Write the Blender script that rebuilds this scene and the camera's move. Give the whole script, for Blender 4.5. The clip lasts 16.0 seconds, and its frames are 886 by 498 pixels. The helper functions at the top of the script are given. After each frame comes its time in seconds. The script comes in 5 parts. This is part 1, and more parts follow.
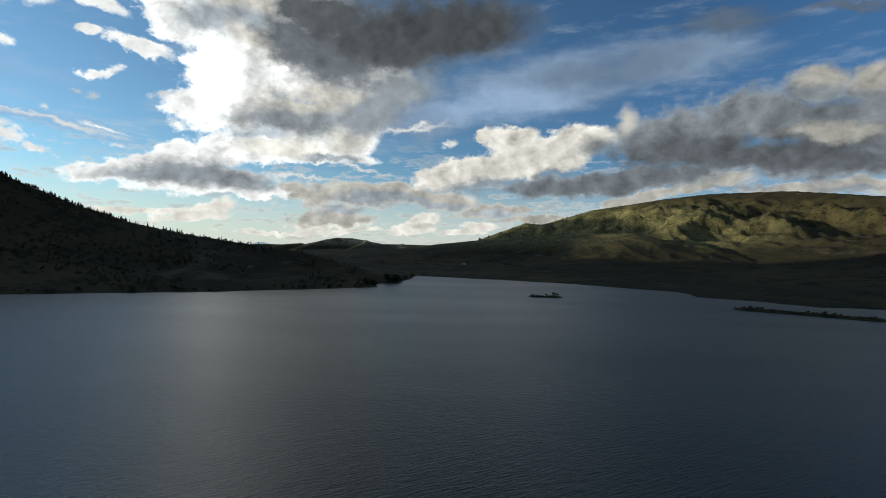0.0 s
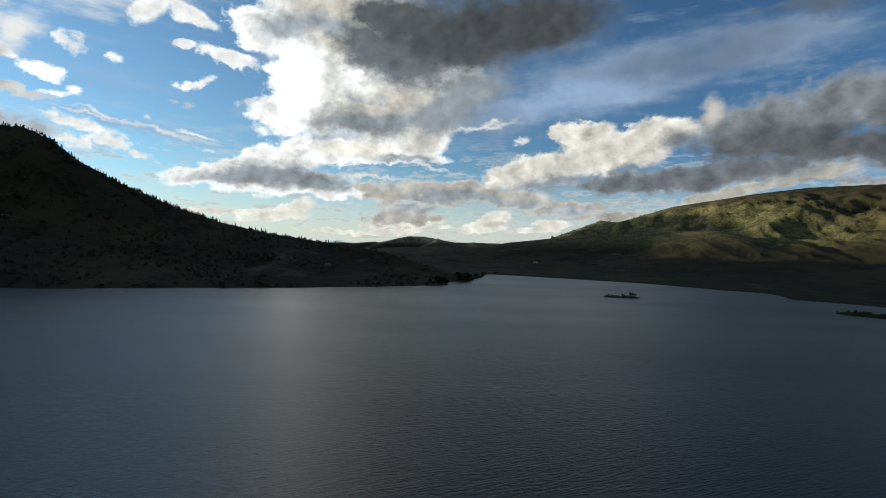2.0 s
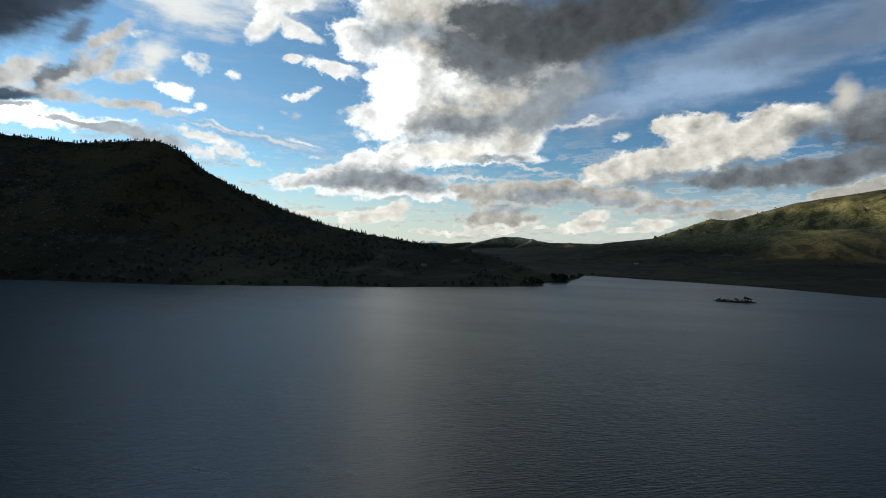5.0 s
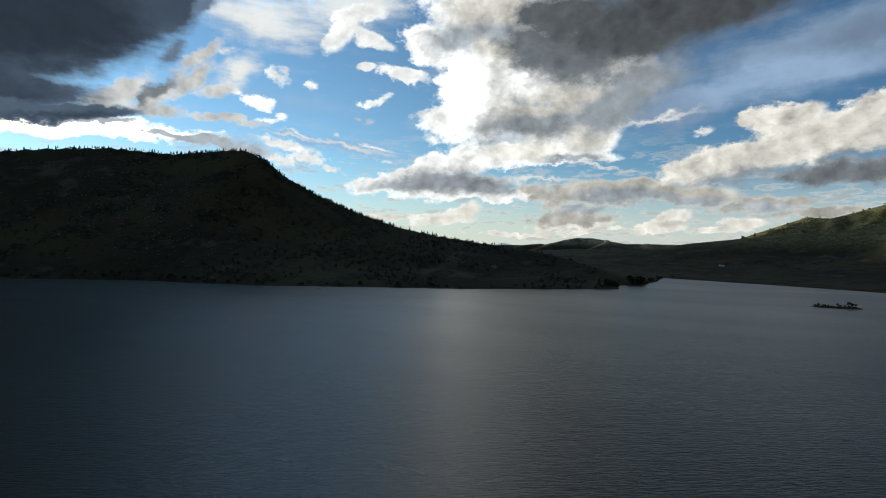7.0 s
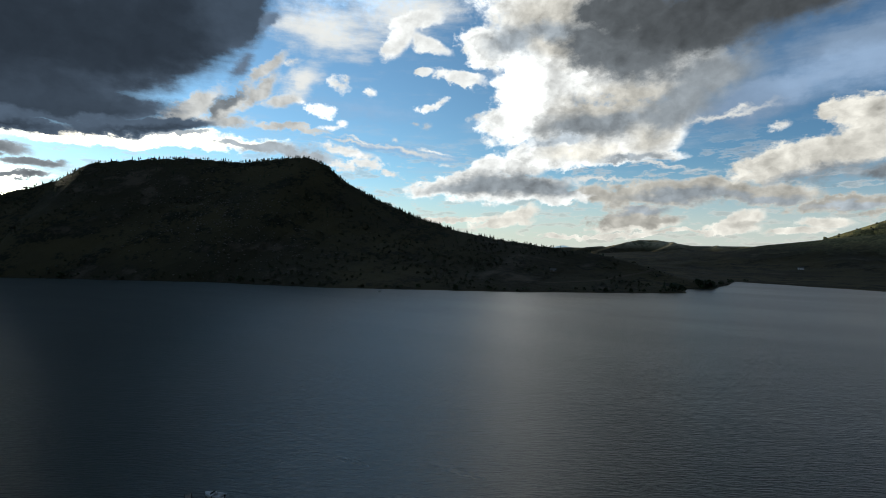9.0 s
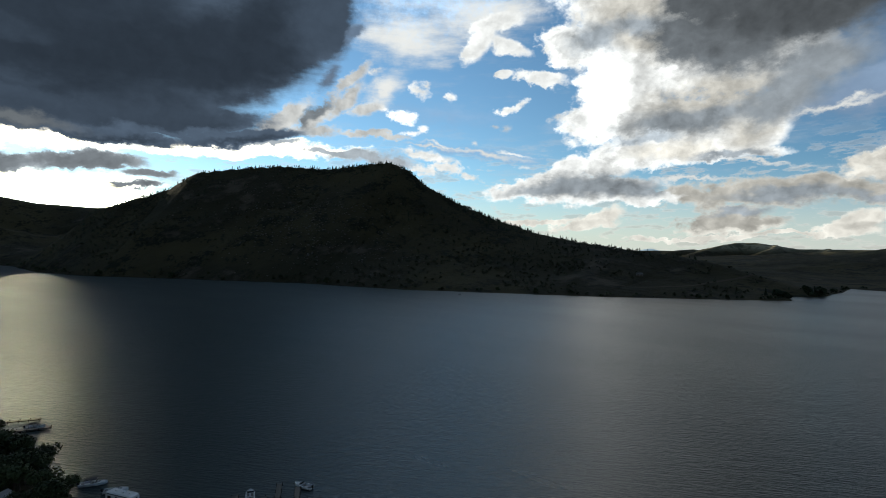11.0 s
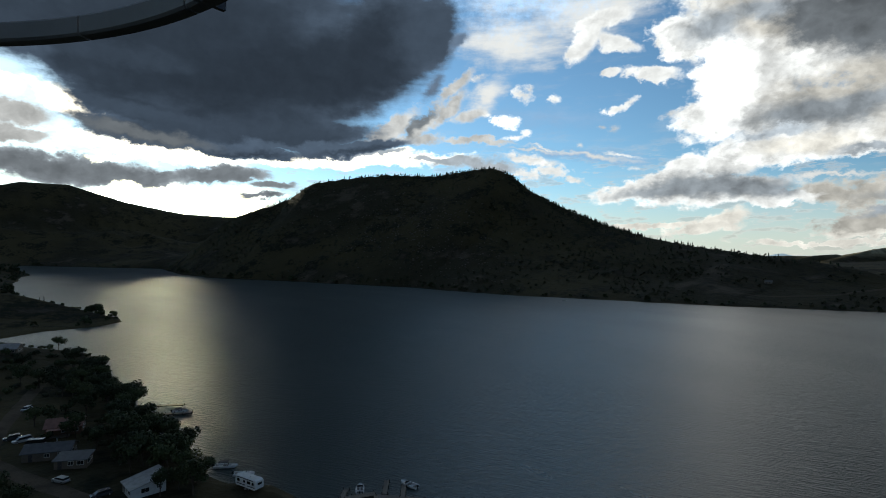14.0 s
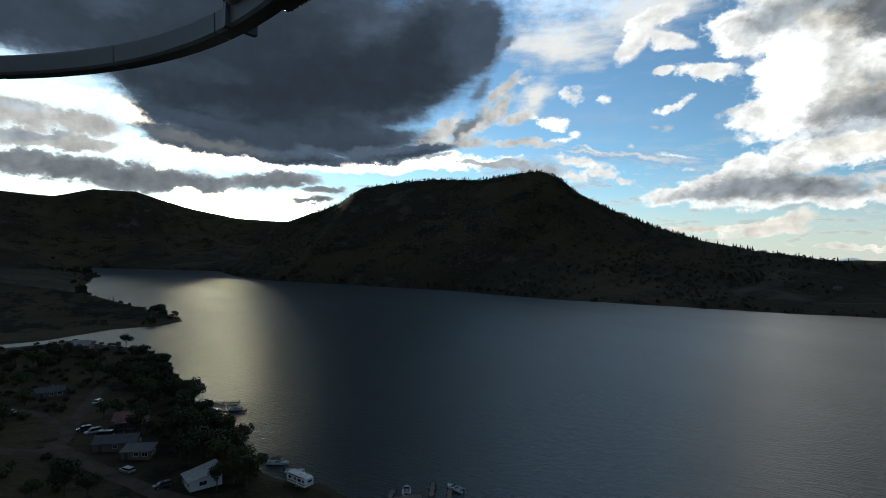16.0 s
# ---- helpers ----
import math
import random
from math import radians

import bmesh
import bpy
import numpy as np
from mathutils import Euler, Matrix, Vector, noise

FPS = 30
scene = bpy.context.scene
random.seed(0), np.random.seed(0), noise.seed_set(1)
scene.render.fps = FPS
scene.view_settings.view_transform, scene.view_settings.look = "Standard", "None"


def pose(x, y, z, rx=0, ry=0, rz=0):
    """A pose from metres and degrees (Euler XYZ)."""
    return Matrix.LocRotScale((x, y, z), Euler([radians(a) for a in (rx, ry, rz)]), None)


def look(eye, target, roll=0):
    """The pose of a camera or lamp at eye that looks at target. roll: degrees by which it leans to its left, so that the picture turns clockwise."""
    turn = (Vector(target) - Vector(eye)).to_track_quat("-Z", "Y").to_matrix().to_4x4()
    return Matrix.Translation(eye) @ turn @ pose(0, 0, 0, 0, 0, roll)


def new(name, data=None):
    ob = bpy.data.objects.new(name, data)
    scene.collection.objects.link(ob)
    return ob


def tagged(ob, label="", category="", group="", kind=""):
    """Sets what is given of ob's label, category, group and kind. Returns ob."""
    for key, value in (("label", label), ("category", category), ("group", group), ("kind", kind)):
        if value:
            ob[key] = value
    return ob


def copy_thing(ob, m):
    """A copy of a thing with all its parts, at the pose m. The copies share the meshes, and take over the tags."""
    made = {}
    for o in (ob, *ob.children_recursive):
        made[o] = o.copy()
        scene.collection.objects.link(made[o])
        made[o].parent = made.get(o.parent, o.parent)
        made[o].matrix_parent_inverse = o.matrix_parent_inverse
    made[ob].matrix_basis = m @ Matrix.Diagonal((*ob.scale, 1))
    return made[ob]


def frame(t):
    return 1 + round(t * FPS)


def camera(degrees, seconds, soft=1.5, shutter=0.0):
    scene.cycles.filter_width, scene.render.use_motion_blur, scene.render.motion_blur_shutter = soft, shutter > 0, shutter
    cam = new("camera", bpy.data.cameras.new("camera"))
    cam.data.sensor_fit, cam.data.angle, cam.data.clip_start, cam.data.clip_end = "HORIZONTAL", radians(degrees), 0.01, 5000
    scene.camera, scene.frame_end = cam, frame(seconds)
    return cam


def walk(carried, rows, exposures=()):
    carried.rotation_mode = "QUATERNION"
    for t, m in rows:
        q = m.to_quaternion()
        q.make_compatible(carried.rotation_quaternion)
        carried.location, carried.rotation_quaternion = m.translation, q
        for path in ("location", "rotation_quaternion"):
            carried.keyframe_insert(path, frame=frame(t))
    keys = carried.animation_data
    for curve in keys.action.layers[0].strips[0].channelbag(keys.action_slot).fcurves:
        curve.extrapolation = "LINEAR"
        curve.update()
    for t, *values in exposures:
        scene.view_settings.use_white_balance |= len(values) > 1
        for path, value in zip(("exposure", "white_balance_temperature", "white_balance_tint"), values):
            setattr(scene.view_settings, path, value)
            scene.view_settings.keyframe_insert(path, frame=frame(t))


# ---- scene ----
cam = camera(81.16, 16.0, soft=1.0)
PATH = [
    (0, pose(0.076, -0.144, 59.9250, 90.00, -1.30, -0.00)),
    (0.5, pose(0.076, -0.138, 59.9250, 89.90, -1.34, 2.02)),
    (1, pose(0.076, -0.131, 59.9250, 89.83, -1.27, 4.49)),
    (1.5, pose(0.076, -0.126, 59.9250, 89.72, -1.31, 6.27)),
    (2, pose(0.075, -0.121, 59.9250, 89.64, -1.32, 7.88)),
    (2.5, pose(0.074, -0.116, 59.9250, 89.60, -1.35, 9.59)),
    (3, pose(0.074, -0.111, 59.9250, 89.58, -1.27, 11.21)),
    (3.5, pose(0.073, -0.107, 59.9250, 89.58, -1.26, 12.73)),
    (4, pose(0.072, -0.102, 59.9250, 89.54, -1.28, 14.45)),
    (6.5, pose(0.063, -0.075, 59.9250, 89.49, -1.02, 24.23)),
    (7, pose(0.060, -0.070, 59.9250, 89.53, -0.95, 26.06)),
    (7.5, pose(0.058, -0.066, 59.9250, 89.58, -0.86, 27.55)),
    (8, pose(0.056, -0.062, 59.9250, 89.64, -0.85, 29.04)),
    (8.5, pose(0.054, -0.058, 59.9250, 89.69, -0.79, 30.58)),
    (9, pose(0.051, -0.053, 59.9250, 89.76, -0.72, 32.41)),
    (9.5, pose(0.048, -0.048, 59.9250, 89.81, -0.71, 34.43)),
    (12, pose(0.028, -0.023, 59.9740, 90.12, -0.77, 45.59)),
    (12.5, pose(0.024, -0.019, 59.9830, 90.20, -0.75, 47.51)),
    (13, pose(0.020, -0.015, 59.9810, 90.30, -0.76, 49.25)),
    (13.5, pose(0.016, -0.012, 59.9820, 90.33, -0.71, 50.97)),
    (14, pose(0.012, -0.009, 59.9900, 90.40, -0.73, 52.57)),
    (14.5, pose(0.009, -0.006, 59.9924, 90.51, -0.75, 54.19)),
    (15, pose(0.004, -0.003, 59.9965, 90.52, -0.71, 55.97)),
    (15.5, pose(0.002, -0.001, 59.9960, 90.66, -0.85, 57.04)),
    (16, pose(0.000, 0.000, 60.0006, 90.72, -0.86, 57.72)),
]
walk(cam, PATH)

# ---- sky, clouds and sun ----
SUN_AZ, SUN_EL = 97.0, 4.4          # degrees to the left of north, degrees up
SKY = 0.1
world = bpy.data.worlds.new("sky")
scene.world = world
world.use_nodes = True
wt = world.node_tree
wt.nodes.clear()


def wnode(kind, **settings):
    n = wt.nodes.new(kind)
    for key, value in settings.items():
        setattr(n, key, value)
    return n


def wlink(a, b):
    wt.links.new(a, b)


def wmath(op, a, b=0.0, c=None):
    n = wnode("ShaderNodeMath", operation=op)
    for k, v in enumerate((a, b) if c is None else (a, b, c)):
        if isinstance(v, (int, float)):
            n.inputs[k].default_value = v
        else:
            wlink(v, n.inputs[k])
    return n.outputs[0]


def wnoise(vector, scale, detail, rough, stretch=(1, 1, 1)):
    m = wnode("ShaderNodeMapping")
    m.inputs["Scale"].default_value = stretch
    wlink(vector, m.inputs["Vector"])
    n = wnode("ShaderNodeTexNoise")
    n.inputs["Scale"].default_value, n.inputs["Detail"].default_value, n.inputs["Roughness"].default_value = scale, detail, rough
    wlink(m.outputs[0], n.inputs["Vector"])
    return n


nishita = wnode("ShaderNodeTexSky", sky_type="NISHITA", sun_disc=False, sun_elevation=radians(SUN_EL + 6), sun_rotation=radians(-SUN_AZ),
                altitude=1500, air_density=1.0, dust_density=0.6, ozone_density=2.0)
sky_dir = wnode("ShaderNodeTexCoord").outputs["Generated"]
sep = wnode("ShaderNodeSeparateXYZ")
wlink(sky_dir, sep.inputs[0])
az_deg = wmath("MULTIPLY", wmath("ARCTAN2", sep.outputs[0], sep.outputs[1]), 57.29578)
el_deg = wmath("MULTIPLY", wmath("ARCSINE", sep.outputs[2]), 57.29578)
flat = wnode("ShaderNodeCombineXYZ")
wlink(az_deg, flat.inputs[0])
wlink(el_deg, flat.inputs[1])
flat.inputs[2].default_value = 1.0
# the billows that bend every cloud's outline
big = wnoise(sky_dir, 5.0, 4.0, 0.55, (1, 1, 1.7))
middle = wnoise(sky_dir, 21.0, 5.0, 0.6, (1, 1, 1.5))
fine = wnoise(sky_dir, 60.0, 7.0, 0.65, (1, 1, 1.4))
streak = wnoise(sky_dir, 9.0, 8.0, 0.6, (1, 1, 5.0))
lumps = wnode("ShaderNodeTexVoronoi", feature="SMOOTH_F1", normalize=True)
for key, value in (("Scale", 26.0), ("Detail", 3.0), ("Roughness", 0.6), ("Lacunarity", 2.3), ("Smoothness", 0.35)):
    lumps.inputs[key].default_value = value


def wbend(base, source, wide, high):
    n = wnode("ShaderNodeVectorMath", operation="MULTIPLY_ADD")
    wlink(source.outputs["Color"], n.inputs[0])
    n.inputs[1].default_value = (wide, high, 0)
    wlink(base, n.inputs[2])
    m = wnode("ShaderNodeVectorMath", operation="SUBTRACT")
    wlink(n.outputs[0], m.inputs[0])
    m.inputs[1].default_value = (wide / 2, high / 2, 0)
    return m.outputs[0]


bent_small = wbend(wbend(flat.outputs[0], middle, 1.6, 1.0), fine, 0.9, 0.6)
bent = wbend(wbend(wbend(flat.outputs[0], big, 4.0, 2.0), middle, 3.4, 2.2), fine, 1.1, 0.8)
lump_at = wnode("ShaderNodeVectorMath", operation="MULTIPLY_ADD")
wlink(middle.outputs["Color"], lump_at.inputs[0])
lump_at.inputs[1].default_value = (0.03, 0.03, 0.03)
wlink(sky_dir, lump_at.inputs[2])
wlink(lump_at.outputs[0], lumps.inputs["Vector"])
billow = wmath("SUBTRACT", 0.58, lumps.outputs["Distance"])
rag_big = wmath("ADD", wmath("MULTIPLY_ADD", fine.outputs["Fac"], 0.9, -0.45), wmath("MULTIPLY", billow, 0.9))
rag_fine = wmath("ADD", wmath("MULTIPLY_ADD", fine.outputs["Fac"], 3.0, -1.5), wmath("MULTIPLY", billow, 0.5))
grain = wmath("ADD", wmath("MULTIPLY_ADD", streak.outputs["Fac"], 0.8, 0.5), wmath("ADD", wmath("MULTIPLY_ADD", fine.outputs["Fac"], 0.8, -0.4), wmath("MULTIPLY_ADD", billow, 0.6, -0.06)))
# lumps of the clouds, lit from the low western sun: a height compared with the height a little nearer to the sun
sunward = (-math.sin(radians(80)) * 0.016, math.cos(radians(80)) * 0.016, 0.0015)


def wheight(way):
    n = wnoise(way, 20.0, 5.0, 0.55, (1, 1, 1.35))
    v = wnode("ShaderNodeTexVoronoi", feature="F1", normalize=True)
    for key, value in (("Scale", 27.0), ("Detail", 2.0), ("Roughness", 0.5), ("Lacunarity", 2.2)):
        v.inputs[key].default_value = value
    wlink(way, v.inputs["Vector"])
    return wmath("SUBTRACT", wmath("MULTIPLY", n.outputs["Fac"], 1.1), wmath("MULTIPLY", v.outputs["Distance"], 0.75))


nearer = wnode("ShaderNodeVectorMath", operation="ADD")
wlink(lump_at.outputs[0], nearer.inputs[0])
nearer.inputs[1].default_value = sunward
relief = wmath("SUBTRACT", wheight(lump_at.outputs[0]), wheight(nearer.outputs[0]))
lumpy = wmath("ADD", wmath("MULTIPLY_ADD", middle.outputs["Fac"], 1.5, -0.75), wmath("ADD", wmath("MULTIPLY_ADD", fine.outputs["Fac"], 0.75, -0.375), wmath("MULTIPLY", billow, 0.9)))
wispy = wmath("ADD", wmath("MULTIPLY_ADD", streak.outputs["Fac"], 2.6, -1.3), wmath("MULTIPLY_ADD", middle.outputs["Fac"], 1.0, -0.5))
RAGS = {"lumps": lumpy, "wisps": wispy}
swells = wmath("ADD", wmath("MULTIPLY_ADD", wnoise(sky_dir, 13.0, 3.0, 0.5, (1, 1, 2.2)).outputs["Fac"], 1.8, -0.9), wmath("MULTIPLY", billow, 0.5))
sky_now = [None]


def wmix(fac, a, b):
    n = wnode("ShaderNodeMix", data_type="RGBA", clamp_factor=True)
    wlink(fac, n.inputs["Factor"])
    for slot, v in ((6, a), (7, b)):
        if isinstance(v, tuple):
            n.inputs[slot].default_value = (*v, 1)
        else:
            wlink(v, n.inputs[slot])
    return n.outputs[2]


def make_bank():
    """The node group of one bank of cloud, laid over the sky behind it."""
    g = bpy.data.node_groups.new("cloud_bank", "ShaderNodeTree")
    for name, kind in (("Sky", "Vector"), ("Way", "Vector"), ("Along", "Vector"), ("Across", "Vector"), ("Rim", "Vector"), ("Core", "Vector"), ("Rags", "Float"),
                       ("Grain", "Float"), ("Ragged", "Float"), ("Soft", "Float")):
        g.interface.new_socket(name, in_out="INPUT", socket_type="NodeSocket" + kind)
    g.interface.new_socket("Sky", in_out="OUTPUT", socket_type="NodeSocketVector")
    src, out = g.nodes.new("NodeGroupInput").outputs, g.nodes.new("NodeGroupOutput")

    def make(kind, links, **settings):
        n = g.nodes.new(kind)
        for key, value in settings.items():
            setattr(n, key, value)
        for slot, v in links.items():
            if isinstance(v, (int, float, tuple)):
                n.inputs[slot].default_value = v
            else:
                g.links.new(v, n.inputs[slot])
        return n

    # the sky behind comes first, so that the banks are laid one after another, back to front
    turn = make("ShaderNodeVectorMath", {0: src["Sky"], 1: (1e-9, 1e-9, 1e-9), 2: src["Way"]}, operation="MULTIPLY_ADD")
    x = make("ShaderNodeVectorMath", {0: turn.outputs[0], 1: src["Along"]}, operation="DOT_PRODUCT").outputs["Value"]
    y = make("ShaderNodeVectorMath", {0: turn.outputs[0], 1: src["Across"]}, operation="DOT_PRODUCT").outputs["Value"]
    xx = make("ShaderNodeMath", {0: x, 1: x}, operation="MULTIPLY")
    rr = make("ShaderNodeMath", {0: y, 1: y, 2: xx.outputs[0]}, operation="MULTIPLY_ADD")
    far = make("ShaderNodeMath", {0: rr.outputs[0]}, operation="SQRT")
    ragged = make("ShaderNodeMath", {0: src["Rags"], 1: src["Ragged"], 2: 1.0}, operation="MULTIPLY_ADD")
    inside = make("ShaderNodeMath", {0: ragged.outputs[0], 1: far.outputs[0]}, operation="SUBTRACT")
    edge = make("ShaderNodeMapRange", {"Value": inside.outputs[0], "From Min": 0.0, "From Max": src["Soft"]}, interpolation_type="SMOOTHSTEP")
    col = make("ShaderNodeMix", {"Factor": inside.outputs[0], 4: src["Rim"], 5: src["Core"]}, data_type="VECTOR")
    lit = make("ShaderNodeVectorMath", {0: col.outputs[1], "Scale": src["Grain"]}, operation="SCALE")
    over = make("ShaderNodeMix", {"Factor": edge.outputs[0], 4: src["Sky"], 5: lit.outputs[0]}, data_type="VECTOR")
    g.links.new(over.outputs[1], out.inputs[0])
    return g


single_bank = make_bank()
TINT = {"white": (0.96, 0.985, 0.965), "cream": (1.0, 0.98, 0.89), "slate": (0.64, 0.92, 1.32), "azure": (0.5, 0.86, 1.3), "grey": (0.84, 0.95, 1.04), "gold": (1, 0.92, 0.72), "sun": (1, 0.95, 0.62)}


CLOUDS = []


def cloud(u, v, wide, high, tilt, rim, core, tint, soft, ragged):
    """One bank of cloud: its middle and half size in degrees, its lean, the brightness of its thin rim and thick core, how soft and how ragged its edge is."""
    CLOUDS.append((u, v, wide, high, radians(tilt), rim, core, tint, soft, ragged))


def lay_single(behind, bank_of):
    u, v, wide, high, lean, rim, core, tint, soft, ragged = bank_of
    small = wide < 3.2
    c, s = math.cos(lean), math.sin(lean)
    n = wnode("ShaderNodeGroup", node_tree=single_bank)
    wlink(behind, n.inputs["Sky"])
    wlink(bent_small if small else bent, n.inputs["Way"])
    wlink(rag_fine if small else rag_big, n.inputs["Rags"])
    wlink(grain, n.inputs["Grain"])
    for key, value in (("Along", (c / wide, s / wide, -(u * c + v * s) / wide)), ("Across", (-s / high, c / high, (u * s - v * c) / high)), ("Ragged", ragged), ("Soft", soft),
                       ("Rim", [t * rim / SKY for t in TINT[tint]]), ("Core", [t * core / SKY for t in TINT[tint]])):
        n.inputs[key].default_value = value
    return n.outputs[0]


def node_group(name, ins, outs):
    g = bpy.data.node_groups.new(name, "ShaderNodeTree")
    for key, kind in ins:
        g.interface.new_socket(key, in_out="INPUT", socket_type="NodeSocket" + kind)
    for key, kind in outs:
        g.interface.new_socket(key, in_out="OUTPUT", socket_type="NodeSocket" + kind)

    def make(kind, links, **settings):
        n = g.nodes.new(kind)
        for key, value in settings.items():
            setattr(n, key, value)
        for slot, v in links.items():
            if isinstance(v, (int, float, tuple)):
                n.inputs[slot].default_value = v
            else:
                g.links.new(v, n.inputs[slot])
        return n

    return g, make, g.nodes.new("NodeGroupInput").outputs, g.nodes.new("NodeGroupOutput").inputs


def ellipse(make, src, before):
    # what is behind comes first, so that the pieces are laid one after another
    way = make("ShaderNodeVectorMath", {0: src[before], 1: (1e-9, 1e-9, 1e-9), 2: src["Way"]}, operation="MULTIPLY_ADD").outputs[0]
    x = make("ShaderNodeVectorMath", {0: way, 1: src["Along"]}, operation="DOT_PRODUCT").outputs["Value"]
    y = make("ShaderNodeVectorMath", {0: way, 1: src["Across"]}, operation="DOT_PRODUCT").outputs["Value"]
    xx = make("ShaderNodeMath", {0: x, 1: x}, operation="MULTIPLY").outputs[0]
    rr = make("ShaderNodeMath", {0: y, 1: y, 2: xx}, operation="MULTIPLY_ADD").outputs[0]
    return make("ShaderNodeMath", {0: 1.0, 1: make("ShaderNodeMath", {0: rr}, operation="SQRT").outputs[0]}, operation="SUBTRACT").outputs[0]


# one swelling of a bank, joined softly to the others
blob_nodes, make, src, out = node_group("cloud_blob", (("Field", "Float"), ("Way", "Vector"), ("Along", "Vector"), ("Across", "Vector")), (("Field", "Float"),))
blob_nodes.links.new(make("ShaderNodeMath", {0: src["Field"], 1: ellipse(make, src, "Field"), 2: 0.22}, operation="SMOOTH_MAX").outputs[0], out[0])
# a thicker or thinner place inside a bank
patch_nodes, make, src, out = node_group("cloud_patch", (("Colour", "Vector"), ("Way", "Vector"), ("Along", "Vector"), ("Across", "Vector"), ("Rags", "Float"), ("Patch", "Vector")), (("Colour", "Vector"),))
spread = make("ShaderNodeMath", {0: src["Rags"], 1: 0.45, 2: ellipse(make, src, "Colour")}, operation="MULTIPLY_ADD").outputs[0]
share = make("ShaderNodeMapRange", {"Value": spread, "From Min": -0.2, "From Max": 0.7}, interpolation_type="SMOOTHSTEP").outputs[0]
patch_nodes.links.new(make("ShaderNodeMix", {"Factor": share, 4: src["Colour"], 5: src["Patch"]}, data_type="VECTOR").outputs[1], out[0])
# thin rim to thick core
body_nodes, make, src, out = node_group("cloud_body", (("Field", "Float"), ("Rags", "Float"), ("Ragged", "Float"), ("Rim", "Vector"), ("Core", "Vector")), (("Thick", "Float"), ("Colour", "Vector")))
thick = make("ShaderNodeMath", {0: src["Rags"], 1: src["Ragged"], 2: src["Field"]}, operation="MULTIPLY_ADD").outputs[0]
body_nodes.links.new(thick, out[0])
depth = make("ShaderNodeMapRange", {"Value": thick, "From Min": 0.0, "From Max": 0.6}).outputs[0]
body_nodes.links.new(make("ShaderNodeMix", {"Factor": depth, 4: src["Rim"], 5: src["Core"]}, data_type="VECTOR").outputs[1], out[1])
# the bank with its relief, over the sky behind
over_nodes, make, src, out = node_group("cloud_over", (("Sky", "Vector"), ("Thick", "Float"), ("Colour", "Vector"), ("Relief", "Float"), ("Much", "Float"), ("Soft", "Float")), (("Sky", "Vector"),))
shape = make("ShaderNodeMath", {0: src["Relief"], 1: src["Much"], 2: 1.0}, operation="MULTIPLY_ADD").outputs[0]
shape = make("ShaderNodeMath", {0: make("ShaderNodeMath", {0: shape, 1: 0.5}, operation="MAXIMUM").outputs[0], 1: 1.6}, operation="MINIMUM").outputs[0]
lit = make("ShaderNodeVectorMath", {0: src["Colour"], "Scale": shape}, operation="SCALE").outputs[0]
edge = make("ShaderNodeMapRange", {"Value": src["Thick"], "From Min": 0.0, "From Max": src["Soft"]}, interpolation_type="SMOOTHSTEP").outputs[0]
over_nodes.links.new(make("ShaderNodeMix", {"Factor": edge, 4: src["Sky"], 5: lit}, data_type="VECTOR").outputs[1], out[0])


def bank(rim, core, tint, soft, ragged, much, rags):
    """Begins a bank of cloud: brightness of its thin rim and thick core, how soft and ragged its edge is, how strong its relief."""
    CLOUDS.append(([], [], rim, core, tint, soft, ragged, much, rags))


def blob(u, v, wide, high, tilt):
    """A swelling of the bank last begun: its middle and half size in degrees, and its lean."""
    CLOUDS[-1][0].append((u, v, wide, high, radians(tilt)))


def patch(u, v, wide, high, tilt, bright, tint):
    """A lighter or darker place in the bank last begun."""
    CLOUDS[-1][1].append((u, v, wide, high, radians(tilt), bright, tint))


def colour(tint, bright):
    return [t * bright / SKY for t in TINT[tint]]


def placed(n, u, v, wide, high, lean):
    c, s = math.cos(lean), math.sin(lean)
    wlink(bent if wide > 3 else bent_small, n.inputs["Way"])
    n.inputs["Along"].default_value = (c / wide, s / wide, -(u * c + v * s) / wide)
    n.inputs["Across"].default_value = (-s / high, c / high, (u * s - v * c) / high)


def lay_bank(behind, bank_of, pick):
    blobs, patches, rim, core, tint, soft, ragged, much, rags = bank_of
    blobs, patches = [b for b in blobs if pick(b)], [p for p in patches if pick(p)]
    if not blobs:
        return behind
    first = wnode("ShaderNodeVectorMath", operation="DOT_PRODUCT")
    wlink(behind, first.inputs[0])
    first.inputs[1].default_value = (1e-9, 0, 0)
    field = wmath("SUBTRACT", first.outputs["Value"], 3.0)
    for b in blobs:
        n = wnode("ShaderNodeGroup", node_tree=blob_nodes)
        wlink(field, n.inputs["Field"])
        placed(n, *b)
        field = n.outputs[0]
    body = wnode("ShaderNodeGroup", node_tree=body_nodes)
    wlink(field, body.inputs["Field"])
    wlink(RAGS[rags], body.inputs["Rags"])
    body.inputs["Ragged"].default_value = ragged
    body.inputs["Rim"].default_value, body.inputs["Core"].default_value = colour(tint, rim), colour(tint, core)
    now = body.outputs["Colour"]
    for *at, bright, shade_tint in patches:
        n = wnode("ShaderNodeGroup", node_tree=patch_nodes)
        wlink(now, n.inputs["Colour"])
        wlink(swells, n.inputs["Rags"])
        placed(n, *at)
        n.inputs["Patch"].default_value = colour(shade_tint, bright)
        now = n.outputs[0]
    n = wnode("ShaderNodeGroup", node_tree=over_nodes)
    for key, value in (("Sky", behind), ("Thick", body.outputs["Thick"]), ("Colour", now), ("Relief", relief)):
        wlink(value, n.inputs[key])
    n.inputs["Much"].default_value, n.inputs["Soft"].default_value = much * RELIEF, soft
    return n.outputs[0]


